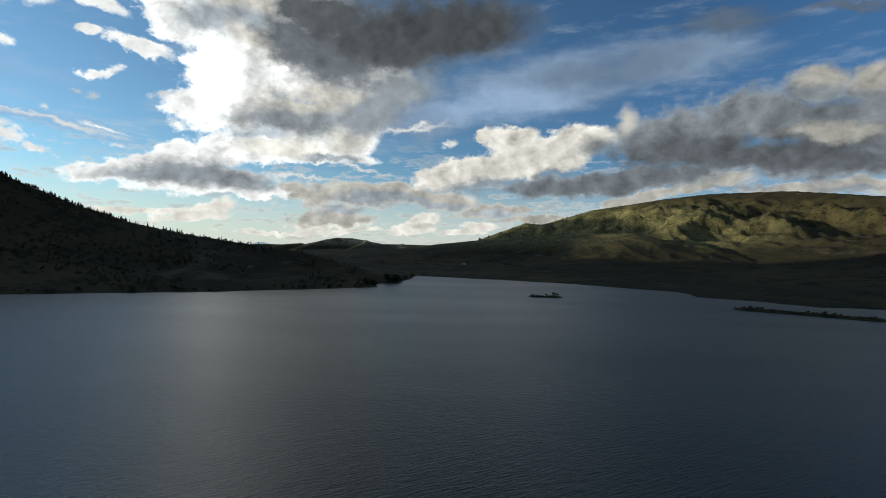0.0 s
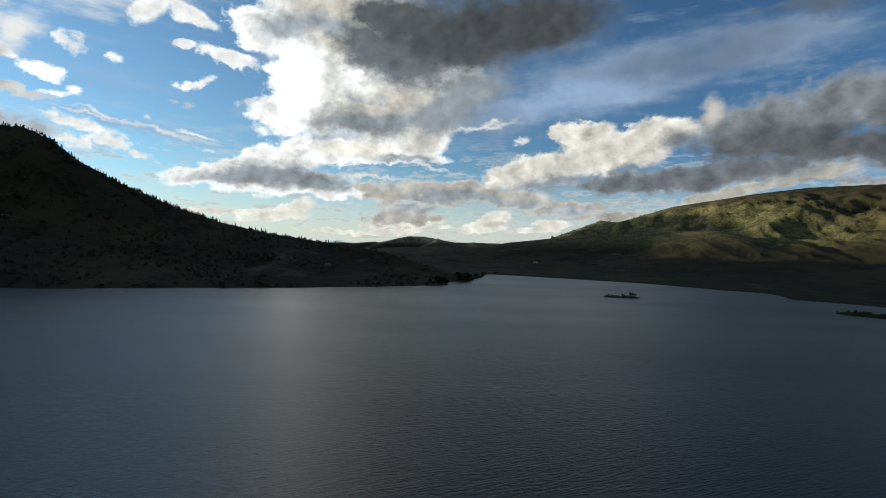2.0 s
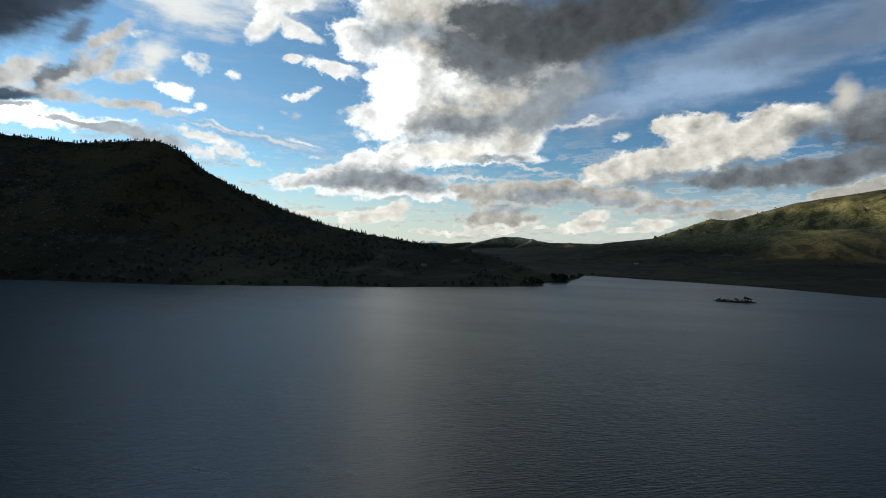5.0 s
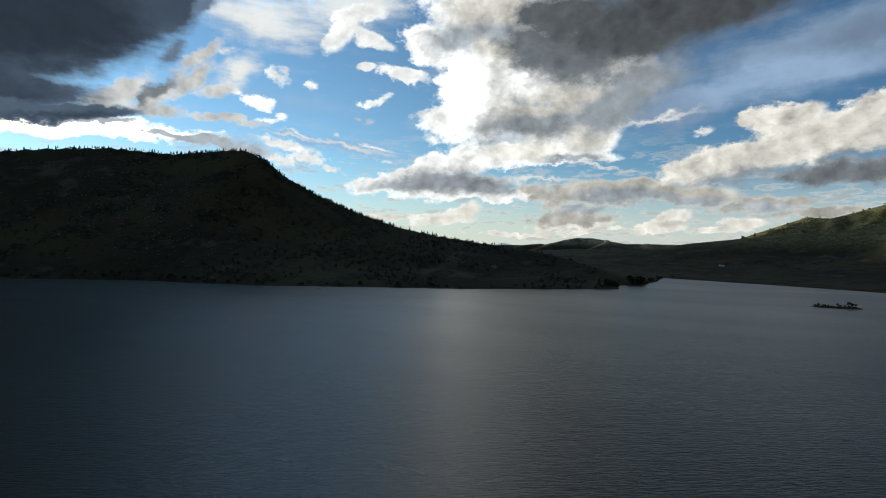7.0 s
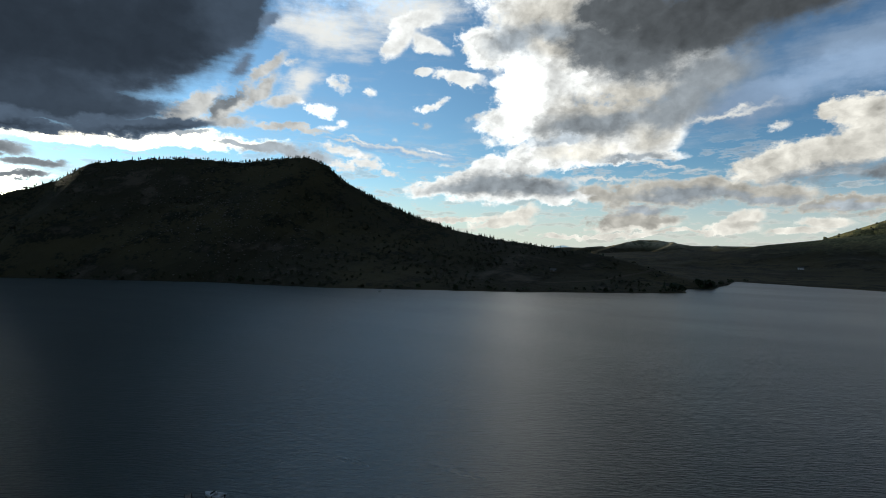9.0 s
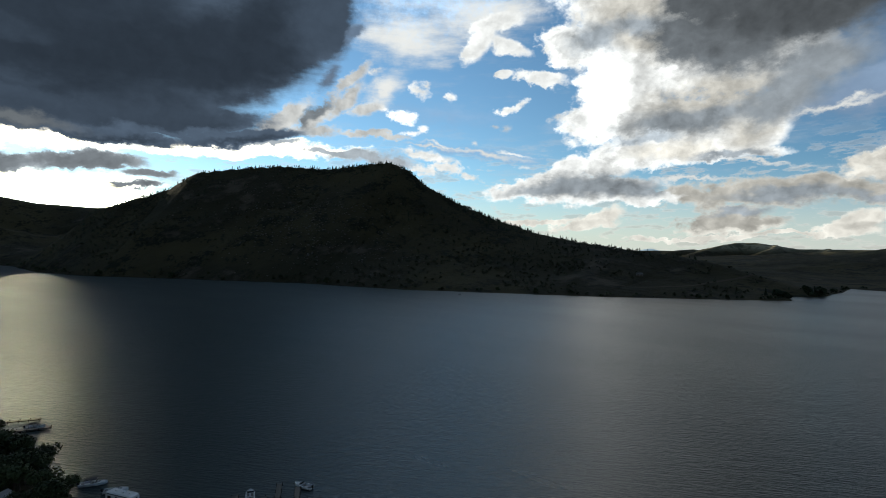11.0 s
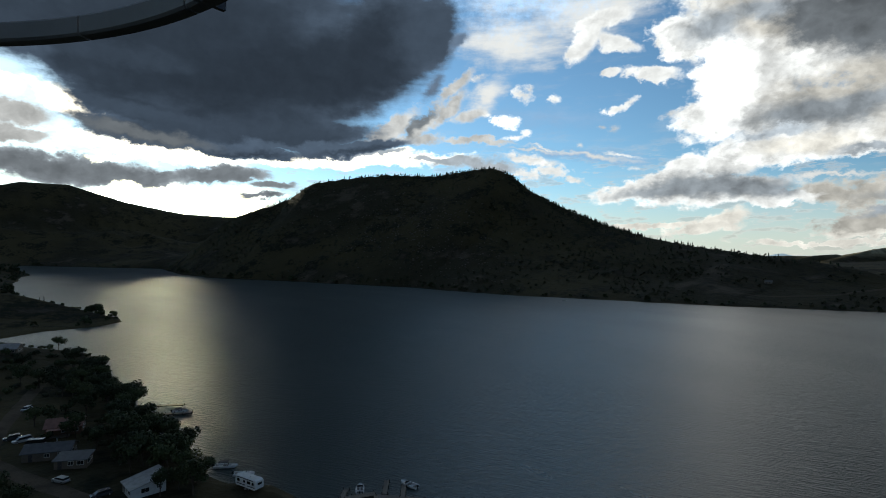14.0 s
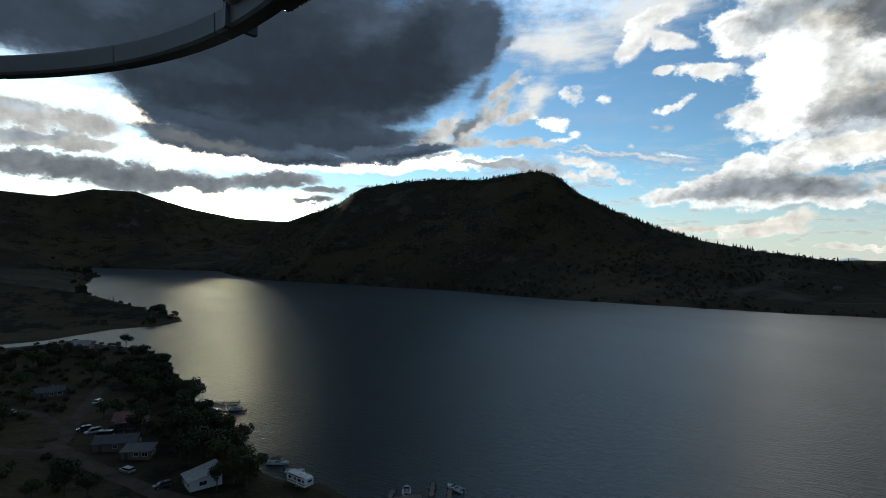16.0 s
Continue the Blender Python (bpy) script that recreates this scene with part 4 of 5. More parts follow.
def boxed(*spec, **more):
    return box(bmesh.new(), *spec, **more)


def tube(bm, path, radii, sides=8, cap=True):
    rings = []
    for i, p in enumerate(path):
        a, b = Vector(path[max(i - 1, 0)]), Vector(path[min(i + 1, len(path) - 1)])
        way = (b - a).normalized()
        side = way.cross(Vector((0.3, 1, 0.2))).normalized()
        up = way.cross(side)
        rings.append([bm.verts.new(Vector(p) + radii[i] * (math.cos(t) * side + math.sin(t) * up)) for t in (2 * math.pi * k / sides for k in range(sides))])
    for r, s in zip(rings, rings[1:]):
        for k in range(sides):
            bm.faces.new((r[k], r[(k + 1) % sides], s[(k + 1) % sides], s[k]))
    if cap:
        bm.faces.new(rings[0][::-1])
        bm.faces.new(rings[-1])
    return bm


def loft(sections, cap=True):
    """A skin over closed cross sections of equal length."""
    bm = bmesh.new()
    rings = [[bm.verts.new(p) for p in s] for s in sections]
    for r, s in zip(rings, rings[1:]):
        for k in range(len(r)):
            bm.faces.new((r[k], r[(k + 1) % len(r)], s[(k + 1) % len(r)], s[k]))
    if cap:
        bm.faces.new(rings[0][::-1])
        bm.faces.new(rings[-1])
    bmesh.ops.recalc_face_normals(bm, faces=bm.faces)
    return bm


def wheel(parent, x, y, r, w):
    tyre = part("wheel", tube(bmesh.new(), ((x, y - w / 2, r), (x, y - w / 2 + 0.03, r), (x, y + w / 2 - 0.03, r), (x, y + w / 2, r)), (r * 0.88, r, r, r * 0.88), 16), BLACK, parent)
    part("rim", tube(bmesh.new(), ((x, y - w / 2 - 0.012, r), (x, y + w / 2 + 0.012, r)), (r * 0.55, r * 0.55), 12), STEEL, tyre, "steel rim")


def ground_at(x, y):
    return float(land_height(np.array([float(x)]), np.array([float(y)]))[0])


def stand(x, y, turn=0.0, lift=0.0):
    return pose(x, y, ground_at(x, y) + lift, 0, 0, turn)


# ---- houses and sheds ----
def window(parent, at, wide, high, turn=0.0):
    """at: middle of the opening on the wall's outer face, facing -y before it is turned."""
    m = Matrix.Translation(at) @ Euler((0, 0, turn)).to_matrix().to_4x4()
    bm = bmesh.new()
    for c, s in (((0, -0.03, high / 2), (wide + 0.12, 0.08, 0.08)), ((0, -0.03, -high / 2), (wide + 0.2, 0.12, 0.08)), ((wide / 2, -0.03, 0), (0.08, 0.08, high - 0.08)),
                 ((-wide / 2, -0.03, 0), (0.08, 0.08, high - 0.08)), ((0, -0.03, 0), (0.05, 0.05, high - 0.08))):
        box(bm, c, s)
    fr = part("window", bm, TRIM, parent, "white-framed dark window", place=m)
    part("pane", boxed((0, -0.015, 0), (wide - 0.06, 0.02, high - 0.06)), GLASS, fr)


def house(label, long, deep, wall, rise, wall_mat, roof_mat, porch=False, over=0.45, shed=False, category="house", name="house"):
    """Ridge along x; the front faces -y."""
    root = thing(name, label, category, "houses in the lakeside settlement")
    bm = bmesh.new()
    box(bm, (0, 0, wall / 2 - 0.3), (long, deep, wall + 0.6))
    part("wall", bm, wall_mat, root)
    if not shed:
        for side in (-1, 1):
            gable = loft([[(side * (long / 2 - 0.1), -deep / 2, wall), (side * (long / 2 - 0.1), deep / 2, wall), (side * (long / 2 - 0.1), 0, wall + rise)],
                          [(side * long / 2, -deep / 2, wall), (side * long / 2, deep / 2, wall), (side * long / 2, 0, wall + rise)]])
            part("gable", gable, wall_mat, root)
    slope = math.atan2(rise, deep if shed else deep / 2)
    run = math.hypot(rise, deep if shed else deep / 2) + over
    for side in ((-1,) if shed else (-1, 1)):
        if shed:
            bm = loft([[(x, -deep / 2 - over, wall + 0.02), (x, deep / 2 + over, wall + rise), (x, deep / 2 + over, wall + rise + 0.16), (x, -deep / 2 - over, wall + 0.18)] for x in (-long / 2 - over, long / 2 + over)])
        else:
            e = deep / 2 + over
            drop = over * math.tan(slope)
            bm = loft([[(x, side * e, wall - drop), (x, 0, wall + rise + 0.01), (x, 0, wall + rise + 0.17), (x, side * e, wall - drop + 0.16)] for x in (-long / 2 - over, long / 2 + over)])
        part("roof", bm, roof_mat, root)
    if shed:
        part("side_wall", loft([[(x, -deep / 2, wall), (x, deep / 2, wall), (x, deep / 2, wall + rise - 0.05)] for x in (-long / 2 + 0.01, long / 2 - 0.01)]), wall_mat, root)
    else:
        part("ridge_cap", boxed((0, 0, wall + rise + 0.17), (long + 2 * over, 0.35, 0.06)), roof_mat, root)
        part("stove_pipe", tube(bmesh.new(), ((long * 0.1, deep * 0.2, wall + rise * 0.4), (long * 0.1, deep * 0.2, wall + rise + 0.7)), (0.12, 0.12), 10), STEEL, root, "steel stove pipe")
    y = -deep / 2
    door = part("door", boxed((-long * 0.32, y - 0.03, 1.02), (0.95, 0.06, 2.04), bevel=0.01), DOOR_PAINT, root, "dark painted door")
    part("handle", boxed((-long * 0.32 + 0.36, y - 0.08, 1.0), (0.04, 0.05, 0.14)), STEEL, door)
    window(root, (long * 0.02, y, 1.5), 1.2, 1.0)
    window(root, (long * 0.32, y, 1.5), 1.6, 1.1)
    window(root, (long / 2, -deep * 0.1, 1.5), 1.8, 1.1, math.pi / 2)
    window(root, (long / 2, deep * 0.28, 1.5), 0.7, 0.7, math.pi / 2)
    window(root, (-long / 2, 0, 1.5), 1.2, 1.0, -math.pi / 2)
    if porch:
        part("porch_deck", boxed((-long * 0.1, y - 1.2, 0.12), (long * 0.6, 2.3, 0.36)), DECKING, root, "weathered timber porch deck")
        part("porch_roof", boxed((-long * 0.1, y - 1.25, wall - 0.25), (long * 0.64, 2.5, 0.12)), roof_mat, root)
        for px in (-long * 0.38, long * 0.18):
            part("porch_post", boxed((px, y - 2.2, wall / 2), (0.14, 0.14, wall - 0.6)), DECKING, root)
    return root


# ---- vehicles ----
def car(label, paint, tall=1.45, long=4.5, cab=(0.18, 0.9)):
    root = thing("car", label, "car", "vehicles parked in the settlement")
    w = 1.8

    def ring(x, z0, z1, half):
        return [(x, -half, z0), (x, -half, z1 - 0.1), (x, -half + 0.12, z1), (x, half - 0.12, z1), (x, half, z1 - 0.1), (x, half, z0)]

    hood = 0.88
    body = loft([ring(-long / 2, 0.38, 0.72, w / 2 - 0.12), ring(-long / 2 + 0.25, 0.26, hood, w / 2), ring(0, 0.24, hood + 0.04, w / 2), ring(long / 2 - 0.3, 0.26, hood + 0.02, w / 2), ring(long / 2, 0.38, 0.8, w / 2 - 0.1)])
    part("body", body, paint, root)
    x0, x1 = -long / 2 + long * cab[0] + 0.5, -long / 2 + long * cab[1]
    part("cabin_glass", loft([ring(x0 - 0.45, hood - 0.02, hood + 0.12, w / 2 - 0.1), ring(x0 + 0.2, hood - 0.02, tall - 0.08, w / 2 - 0.18), ring(x1 - 0.15, hood - 0.02, tall - 0.08, w / 2 - 0.18), ring(x1 + 0.1, hood - 0.02, hood + 0.2, w / 2 - 0.12)]), GLASS, root, "dark glass")
    part("roof", boxed(((x0 + x1) / 2 + 0.05, 0, tall - 0.05), (x1 - x0 - 0.2, w - 0.34, 0.09), bevel=0.03), paint, root)
    for sx in (-long / 2 + 0.85, long / 2 - 0.8):
        for sy in (-w / 2 + 0.08, w / 2 - 0.08):
            wheel(root, sx, sy, 0.33, 0.22)
    for sy in (-0.6, 0.6):
        part("headlight", boxed((-long / 2 - 0.0, sy, 0.62), (0.1, 0.3, 0.14), bevel=0.02), LAMP_LENS, root)
        part("tail_light", boxed((long / 2 - 0.02, sy * 1.1, 0.7), (0.08, 0.24, 0.16), bevel=0.02), RED_LENS, root)
    return root


def trailer():
    root = thing("travel_trailer", "white travel trailer with dark windows parked by the water", "trailer")
    long, w = 7.6, 2.45

    def ring(x, z0, z1, half):
        b = 0.22
        return [(x, -half, z0), (x, -half, z1 - b), (x, -half + b, z1), (x, half - b, z1), (x, half, z1 - b), (x, half, z0)]

    part("body", loft([ring(-long / 2, 1.2, 2.5, w / 2 - 0.1), ring(-long / 2 + 0.35, 0.6, 2.95, w / 2), ring(long / 2 - 0.5, 0.55, 3.0, w / 2), ring(long / 2, 0.8, 2.75, w / 2 - 0.08)]), GEL, root)
    for side in (-1, 1):
        part("stripe", boxed((0.1, side * (w / 2 + 0.006), 1.12), (long - 1.0, 0.014, 0.22)), STRIPE, root)
        for x, wd in ((-2.5, 1.0), (-0.4, 0.6), (1.2, 1.2), (2.7, 0.7)):
            win = part("window", boxed((x, side * (w / 2 + 0.012), 1.95), (wd, 0.03, 0.62), bevel=0.01), GLASS, root, "dark tinted window")
            part("window_trim", boxed((x, side * (w / 2 + 0.008), 1.6), (wd + 0.1, 0.03, 0.05)), STEEL, win)
    door = part("door", boxed((0.4, -w / 2 - 0.012, 1.6), (0.68, 0.03, 1.8), bevel=0.01), GEL, root)
    part("handle", boxed((0.66, -w / 2 - 0.04, 1.5), (0.08, 0.05, 0.06)), STEEL, door)
    part("step", boxed((0.4, -w / 2 - 0.25, 0.36), (0.7, 0.4, 0.06)), STEEL, root)
    part("rear_window", boxed((long / 2 - 0.02, 0, 2.0), (0.05, 1.3, 0.55), bevel=0.01), GLASS, root)
    part("air_conditioner", boxed((0.6, 0, 3.12), (0.95, 0.7, 0.28), bevel=0.06), GEL, root, "rooftop air conditioner")
    for x in (-1.9, 2.3):
        part("roof_vent", boxed((x, 0.1, 3.03), (0.4, 0.4, 0.12), bevel=0.03), TRIM, root)
    for x in (0.3, 1.15):
        for sy in (-w / 2 + 0.12, w / 2 - 0.12):
            wheel(root, x, sy, 0.36, 0.22)
    part("hitch", tube(bmesh.new(), ((-long / 2 + 0.3, 0, 0.75), (-long / 2 - 1.0, 0, 0.55)), (0.07, 0.05), 8), STEEL, root)
    part("jack", tube(bmesh.new(), ((-long / 2 - 0.8, 0, 0.9), (-long / 2 - 0.8, 0, 0.0)), (0.04, 0.05), 8), STEEL, root)
    part("awning", tube(bmesh.new(), ((-2.9, -w / 2 - 0.1, 2.72), (2.9, -w / 2 - 0.1, 2.72)), (0.09, 0.09), 10), NAVY, root, "rolled dark awning")
    return root


# ---- boats and docks ----
def boat(label, long=5.6, canopy=False, open_bow=True):
    root = thing("motorboat", label, "boat", "boats moored along the shore")
    half = 1.1
    sections, floor = [], []
    for f, wf, keel in ((-0.5, 0.92, -0.22), (-0.2, 1.0, -0.28), (0.15, 0.95, -0.26), (0.35, 0.62, -0.16), (0.47, 0.2, 0.1), (0.5, 0.03, 0.35)):
        x, h, top = f * long, half * wf, 0.72 + max(f, 0) * 0.35
        sections.append([(x, 0, keel), (x, -h * 0.82, 0.12 + max(keel, 0)), (x, -h, top), (x, -h * 0.86, top), (x, -h * 0.8, max(0.3, keel + 0.1)), (x, h * 0.8, max(0.3, keel + 0.1)), (x, h * 0.86, top), (x, h, top), (x, h * 0.82, 0.12 + max(keel, 0))])
    part("hull", loft(sections), GEL, root)
    part("deck", boxed((0.34 * long, 0, 0.74), (0.2 * long, 0.9, 0.05), bevel=0.02), GEL, root)
    part("windscreen", loft([[(x, y0, z) for y0, z in ((-0.85, 0.74), (0.85, 0.74), (0.7, 1.15), (-0.7, 1.15))] for x in (0.1 * long, 0.1 * long + 0.04)]), GLASS, root, "dark tinted windscreen")
    for y in (-0.45, 0.45):
        seat = part("seat", boxed((-0.03 * long, y, 0.5), (0.5, 0.5, 0.3), bevel=0.05), VINYL, root)
        part("backrest", boxed((-0.03 * long - 0.25, y, 0.8), (0.12, 0.5, 0.5), bevel=0.04), VINYL, seat)
    part("bench", boxed((-0.38 * long, 0, 0.5), (0.5, 1.5, 0.34), bevel=0.05), VINYL, root)
    motor = part("outboard_motor", boxed((-0.5 * long - 0.25, 0, 0.85), (0.45, 0.36, 0.5), bevel=0.08), BLACK, root, "black outboard motor")
    part("motor_leg", boxed((-0.5 * long - 0.2, 0, 0.25), (0.2, 0.14, 0.9), bevel=0.03), BLACK, motor)
    if canopy:
        part("canopy", loft([[(x, -0.95, z - 0.1), (x, 0, z), (x, 0.95, z - 0.1), (x, 0.95, z - 0.16), (x, 0, z - 0.06), (x, -0.95, z - 0.16)] for x, z in ((-0.3 * long, 1.75), (-0.05 * long, 1.9), (0.12 * long, 1.8))]), NAVY, root, "dark canvas canopy")
        for x in (-0.28 * long, 0.1 * long):
            for y in (-0.92, 0.92):
                part("canopy_pole", tube(bmesh.new(), ((x, y, 0.7), (x, y, 1.68)), (0.02, 0.02), 6), STEEL, root)
    for y in (-0.6, 0.6):
        part("cleat", boxed((0.36 * long, y * 0.7, 0.8), (0.16, 0.05, 0.06)), STEEL, root)
    return root


def dock(a, b, wide=1.8, z=0.55, label="weathered timber dock on dark piles over the water"):
    """A pier from a to b in plan, of board panels on piles."""
    root = thing("dock", label, "dock", "docks along the settlement's shore")
    (ax, ay), (bx, by) = a, b
    long, turn = math.hypot(bx - ax, by - ay), math.atan2(by - ay, bx - ax)
    root.matrix_basis = pose(ax, ay, 0, 0, 0, math.degrees(turn))
    n = max(2, round(long / 0.6))
    base = boxed((0, 0, 0), (long / n - 0.035, wide, 0.06))
    first = part("board", base, DECKING, root, place=Matrix.Translation((long / n * 0.5, 0, z)))
    for k in range(1, n):
        ob = new("board", first.data)
        ob.parent = root
        ob.matrix_basis = pose(long / n * (k + 0.5), 0, z + random.uniform(-0.012, 0.012), 0, 0, random.uniform(-0.6, 0.6))
    for y in (-wide / 2 + 0.12, wide / 2 - 0.12):
        part("stringer", boxed((long / 2, y, z - 0.12), (long, 0.1, 0.18)), PILE, root)
    m = max(2, round(long / 3.0))
    for k in range(m + 1):
        for y in (-wide / 2 - 0.1, wide / 2 + 0.1):
            part("post", tube(bmesh.new(), ((0.15 + (long - 0.3) * k / m, y, -2.5), (0.15 + (long - 0.3) * k / m, y, z + 0.35)), (0.12, 0.11), 8), PILE, root)
    return root


# ---- plants ----
def crown_mesh(lobes, count, leaf, rng):
    """Leaf clumps, each a small bent quad, spread through rounded lobes."""
    bm = bmesh.new()
    weights = [r * r for _, r in lobes]
    for _ in range(count):
        (cx, cy, cz), r = rng.choices(lobes, weights)[0]
        d = Vector((rng.gauss(0, 1), rng.gauss(0, 1), rng.gauss(0, 0.8))).normalized()
        p = Vector((cx, cy, cz)) + d * r * rng.uniform(0.55, 1.08)
        u = d.orthogonal().normalized()
        u.rotate(Matrix.Rotation(rng.uniform(0, 6.28), 3, d))
        v = d.cross(u) + d * rng.uniform(-0.7, 0.7)
        s = leaf * rng.uniform(0.6, 1.4)
        bm.faces.new([bm.verts.new(p + q) for q in (-u * s, -v * s * 0.8, u * s + d * s * 0.4, v * s * 0.8)])
    return bm


def broadleaf(seed, high, wide, leaves, label, leaf=0.34, count=620):
    rng = random.Random(seed)
    root = thing("tree", label, "tree", "lakeside trees")
    lean = rng.uniform(-0.25, 0.25)
    top = high * 0.55
    part("trunk", tube(bmesh.new(), ((0, 0, -0.4), (0, 0, 0.3), (lean * 0.4, 0.05, top * 0.5), (lean, 0.1, top)), (0.24, 0.2, 0.16, 0.09), 8), BARK, root)
    lobes = [((lean, 0, high * 0.72), wide * 0.42)]
    for k in range(6):
        a = k * 1.05 + rng.uniform(-0.3, 0.3)
        z = high * rng.uniform(0.42, 0.85)
        r = wide * rng.uniform(0.25, 0.5)
        c = (math.cos(a) * r + lean, math.sin(a) * r, z)
        part("limb", tube(bmesh.new(), ((lean * 0.5, 0, top * rng.uniform(0.4, 0.75)), (c[0] * 0.5, c[1] * 0.5, z - high * 0.12), c), (0.09, 0.06, 0.025), 6), BARK, root)
        lobes.append((c, wide * rng.uniform(0.2, 0.33)))
    part("crown", crown_mesh(lobes, count, leaf, rng), leaves, root)
    return root


def shrub(seed, high, wide, leaves, label):
    rng = random.Random(seed)
    root = thing("shrub", label, "shrub", "shrubs on the shores")
    lobes = []
    for k in range(5):
        a = k * 1.3 + rng.uniform(-0.4, 0.4)
        c = (math.cos(a) * wide * 0.3, math.sin(a) * wide * 0.3, high * rng.uniform(0.4, 0.65))
        part("stem", tube(bmesh.new(), ((c[0] * 0.2, c[1] * 0.2, -0.2), c), (0.06, 0.02), 5), BARK, root)
        lobes.append((c, wide * rng.uniform(0.22, 0.34)))
    part("crown", crown_mesh(lobes, 230, 0.3, rng), leaves, root)
    return root


def fir(seed, high, label):
    rng = random.Random(seed)
    root = thing("fir", label, "tree", "lakeside trees")
    part("trunk", tube(bmesh.new(), ((0, 0, -0.4), (0, 0, high * 0.95)), (0.2, 0.03), 7), BARK, root)
    bm = bmesh.new()
    for k in range(11):
        z = high * (0.1 + 0.08 * k)
        r = high * 0.21 * (1 - k / 11.5) * rng.uniform(0.85, 1.1)
        for j in range(9):
            a = j * 0.698 + k * 0.4 + rng.uniform(-0.2, 0.2)
            q = r * rng.uniform(0.75, 1.15)
            tip = Vector((math.cos(a) * q, math.sin(a) * q, z - q * 0.28))
            side = Vector((-math.sin(a), math.cos(a), 0)) * q * 0.36
            bm.faces.new([bm.verts.new(p) for p in (Vector((0, 0, z + high * 0.05)), tip * 0.6 + Vector((0, 0, z * 0.4)) - side, tip, tip * 0.6 + Vector((0, 0, z * 0.4)) + side)])
    part("crown", bm, NEEDLES, root)
    return root


def scatter_mesh(name, spots, shapes, material, seed):
    """One joined mesh of small plants: for each spot x, y, z, size, one of the shapes (verts, faces)."""
    rng = np.random.default_rng(seed)
    vs, fs, base = [], [], 0
    for x, y, z, size in spots:
        v, f = shapes[rng.integers(len(shapes))]
        a, sx = rng.uniform(0, 6.28), rng.uniform(0.75, 1.25)
        c, s = math.cos(a), math.sin(a)
        w = np.column_stack([(v[:, 0] * c - v[:, 1] * s) * size * sx + x, (v[:, 0] * s + v[:, 1] * c) * size * sx + y, v[:, 2] * size + z])
        vs.append(w)
        fs.extend([tuple(i + base for i in q) for q in f])
        base += len(v)
    me = bpy.data.meshes.new(name)
    me.from_pydata(np.concatenate(vs).tolist(), [], fs)
    me.materials.append(material)
    return new(name, me)


def small_fir(seed):
    """A far fir, one unit high: a stem and ragged tiers."""
    rng = random.Random(seed)
    v, f = [(-0.015, 0, -0.08), (0.015, 0, -0.08), (0, 0.015, 0.4)], [(0, 1, 2)]
    for z, r, h in ((0.12, 0.24, 0.4), (0.36, 0.18, 0.36), (0.6, 0.12, 0.4)):
        b = len(v)
        v += [(math.cos(t) * r * rng.uniform(0.6, 1.2), math.sin(t) * r * rng.uniform(0.6, 1.2), z + rng.uniform(-0.05, 0.05)) for t in (6.283 * k / 7 for k in range(7))]
        v.append((rng.uniform(-0.02, 0.02), 0, z + h))
        f += [(b + k, b + (k + 1) % 7, b + 7) for k in range(7)]
    return np.array(v), f


def small_bush(seed):
    """A far bush, one unit high: leaf clumps in a ragged dome."""
    rng = random.Random(seed)
    v, f = [], []
    for _ in range(26):
        a, e, r = rng.uniform(0, 6.283), rng.uniform(-0.1, 1.4), rng.uniform(0.4, 0.6)
        p = Vector((math.cos(a) * math.cos(e) * r, math.sin(a) * math.cos(e) * r, 0.3 + math.sin(e) * r * 1.15))
        u = Vector((rng.uniform(-1, 1), rng.uniform(-1, 1), rng.uniform(-1, 1))).normalized() * 0.24
        w = u.orthogonal().normalized() * 0.24
        b = len(v)
        v += [tuple(p - u), tuple(p - w), tuple(p + u), tuple(p + w)]
        f.append((b, b + 1, b + 2, b + 3))
    return np.array(v), f


FIRS, BUSHES = [small_fir(k) for k in range(5)], [small_bush(k) for k in range(5)]

# ---- islands ----
def island(name, a, b, half, high, label, seed):
    """A low island from a to b in plan."""
    (ax, ay), (bx, by) = a, b
    long, ang = math.hypot(bx - ax, by - ay), math.atan2(by - ay, bx - ax)
    s = np.linspace(-half * 1.3, long + half * 1.3, max(30, int(long * 0.9)))
    w = np.linspace(-half * 1.6, half * 1.6, 26)
    S, W = np.meshgrid(s, w)
    X, Y = ax + S * math.cos(ang) - W * math.sin(ang), ay + S * math.sin(ang) + W * math.cos(ang)
    d = np.hypot(np.maximum(np.maximum(-S, S - long), 0), W) / half + 0.5 * fbm(X, Y, 14, 3, seed)
    Z = high * np.clip(1.25 - d * d, -1.2, 1) + 0.5 * fbm(X, Y, 5, 3, seed + 5)
    return tagged(new(name, grid_mesh(name, X, Y, Z, False, GROUND)), label, "island", kind="structure"), (X, Y, Z)


_, isle_a = island("island_1", (120, 677), (150, 678), 8, 1.1, "small low scrub-covered island in the lake", 3)
_, isle_b = island("island_2", (338, 572), (421, 500), 10, 2.4, "long narrow grassy island near the shore", 8)

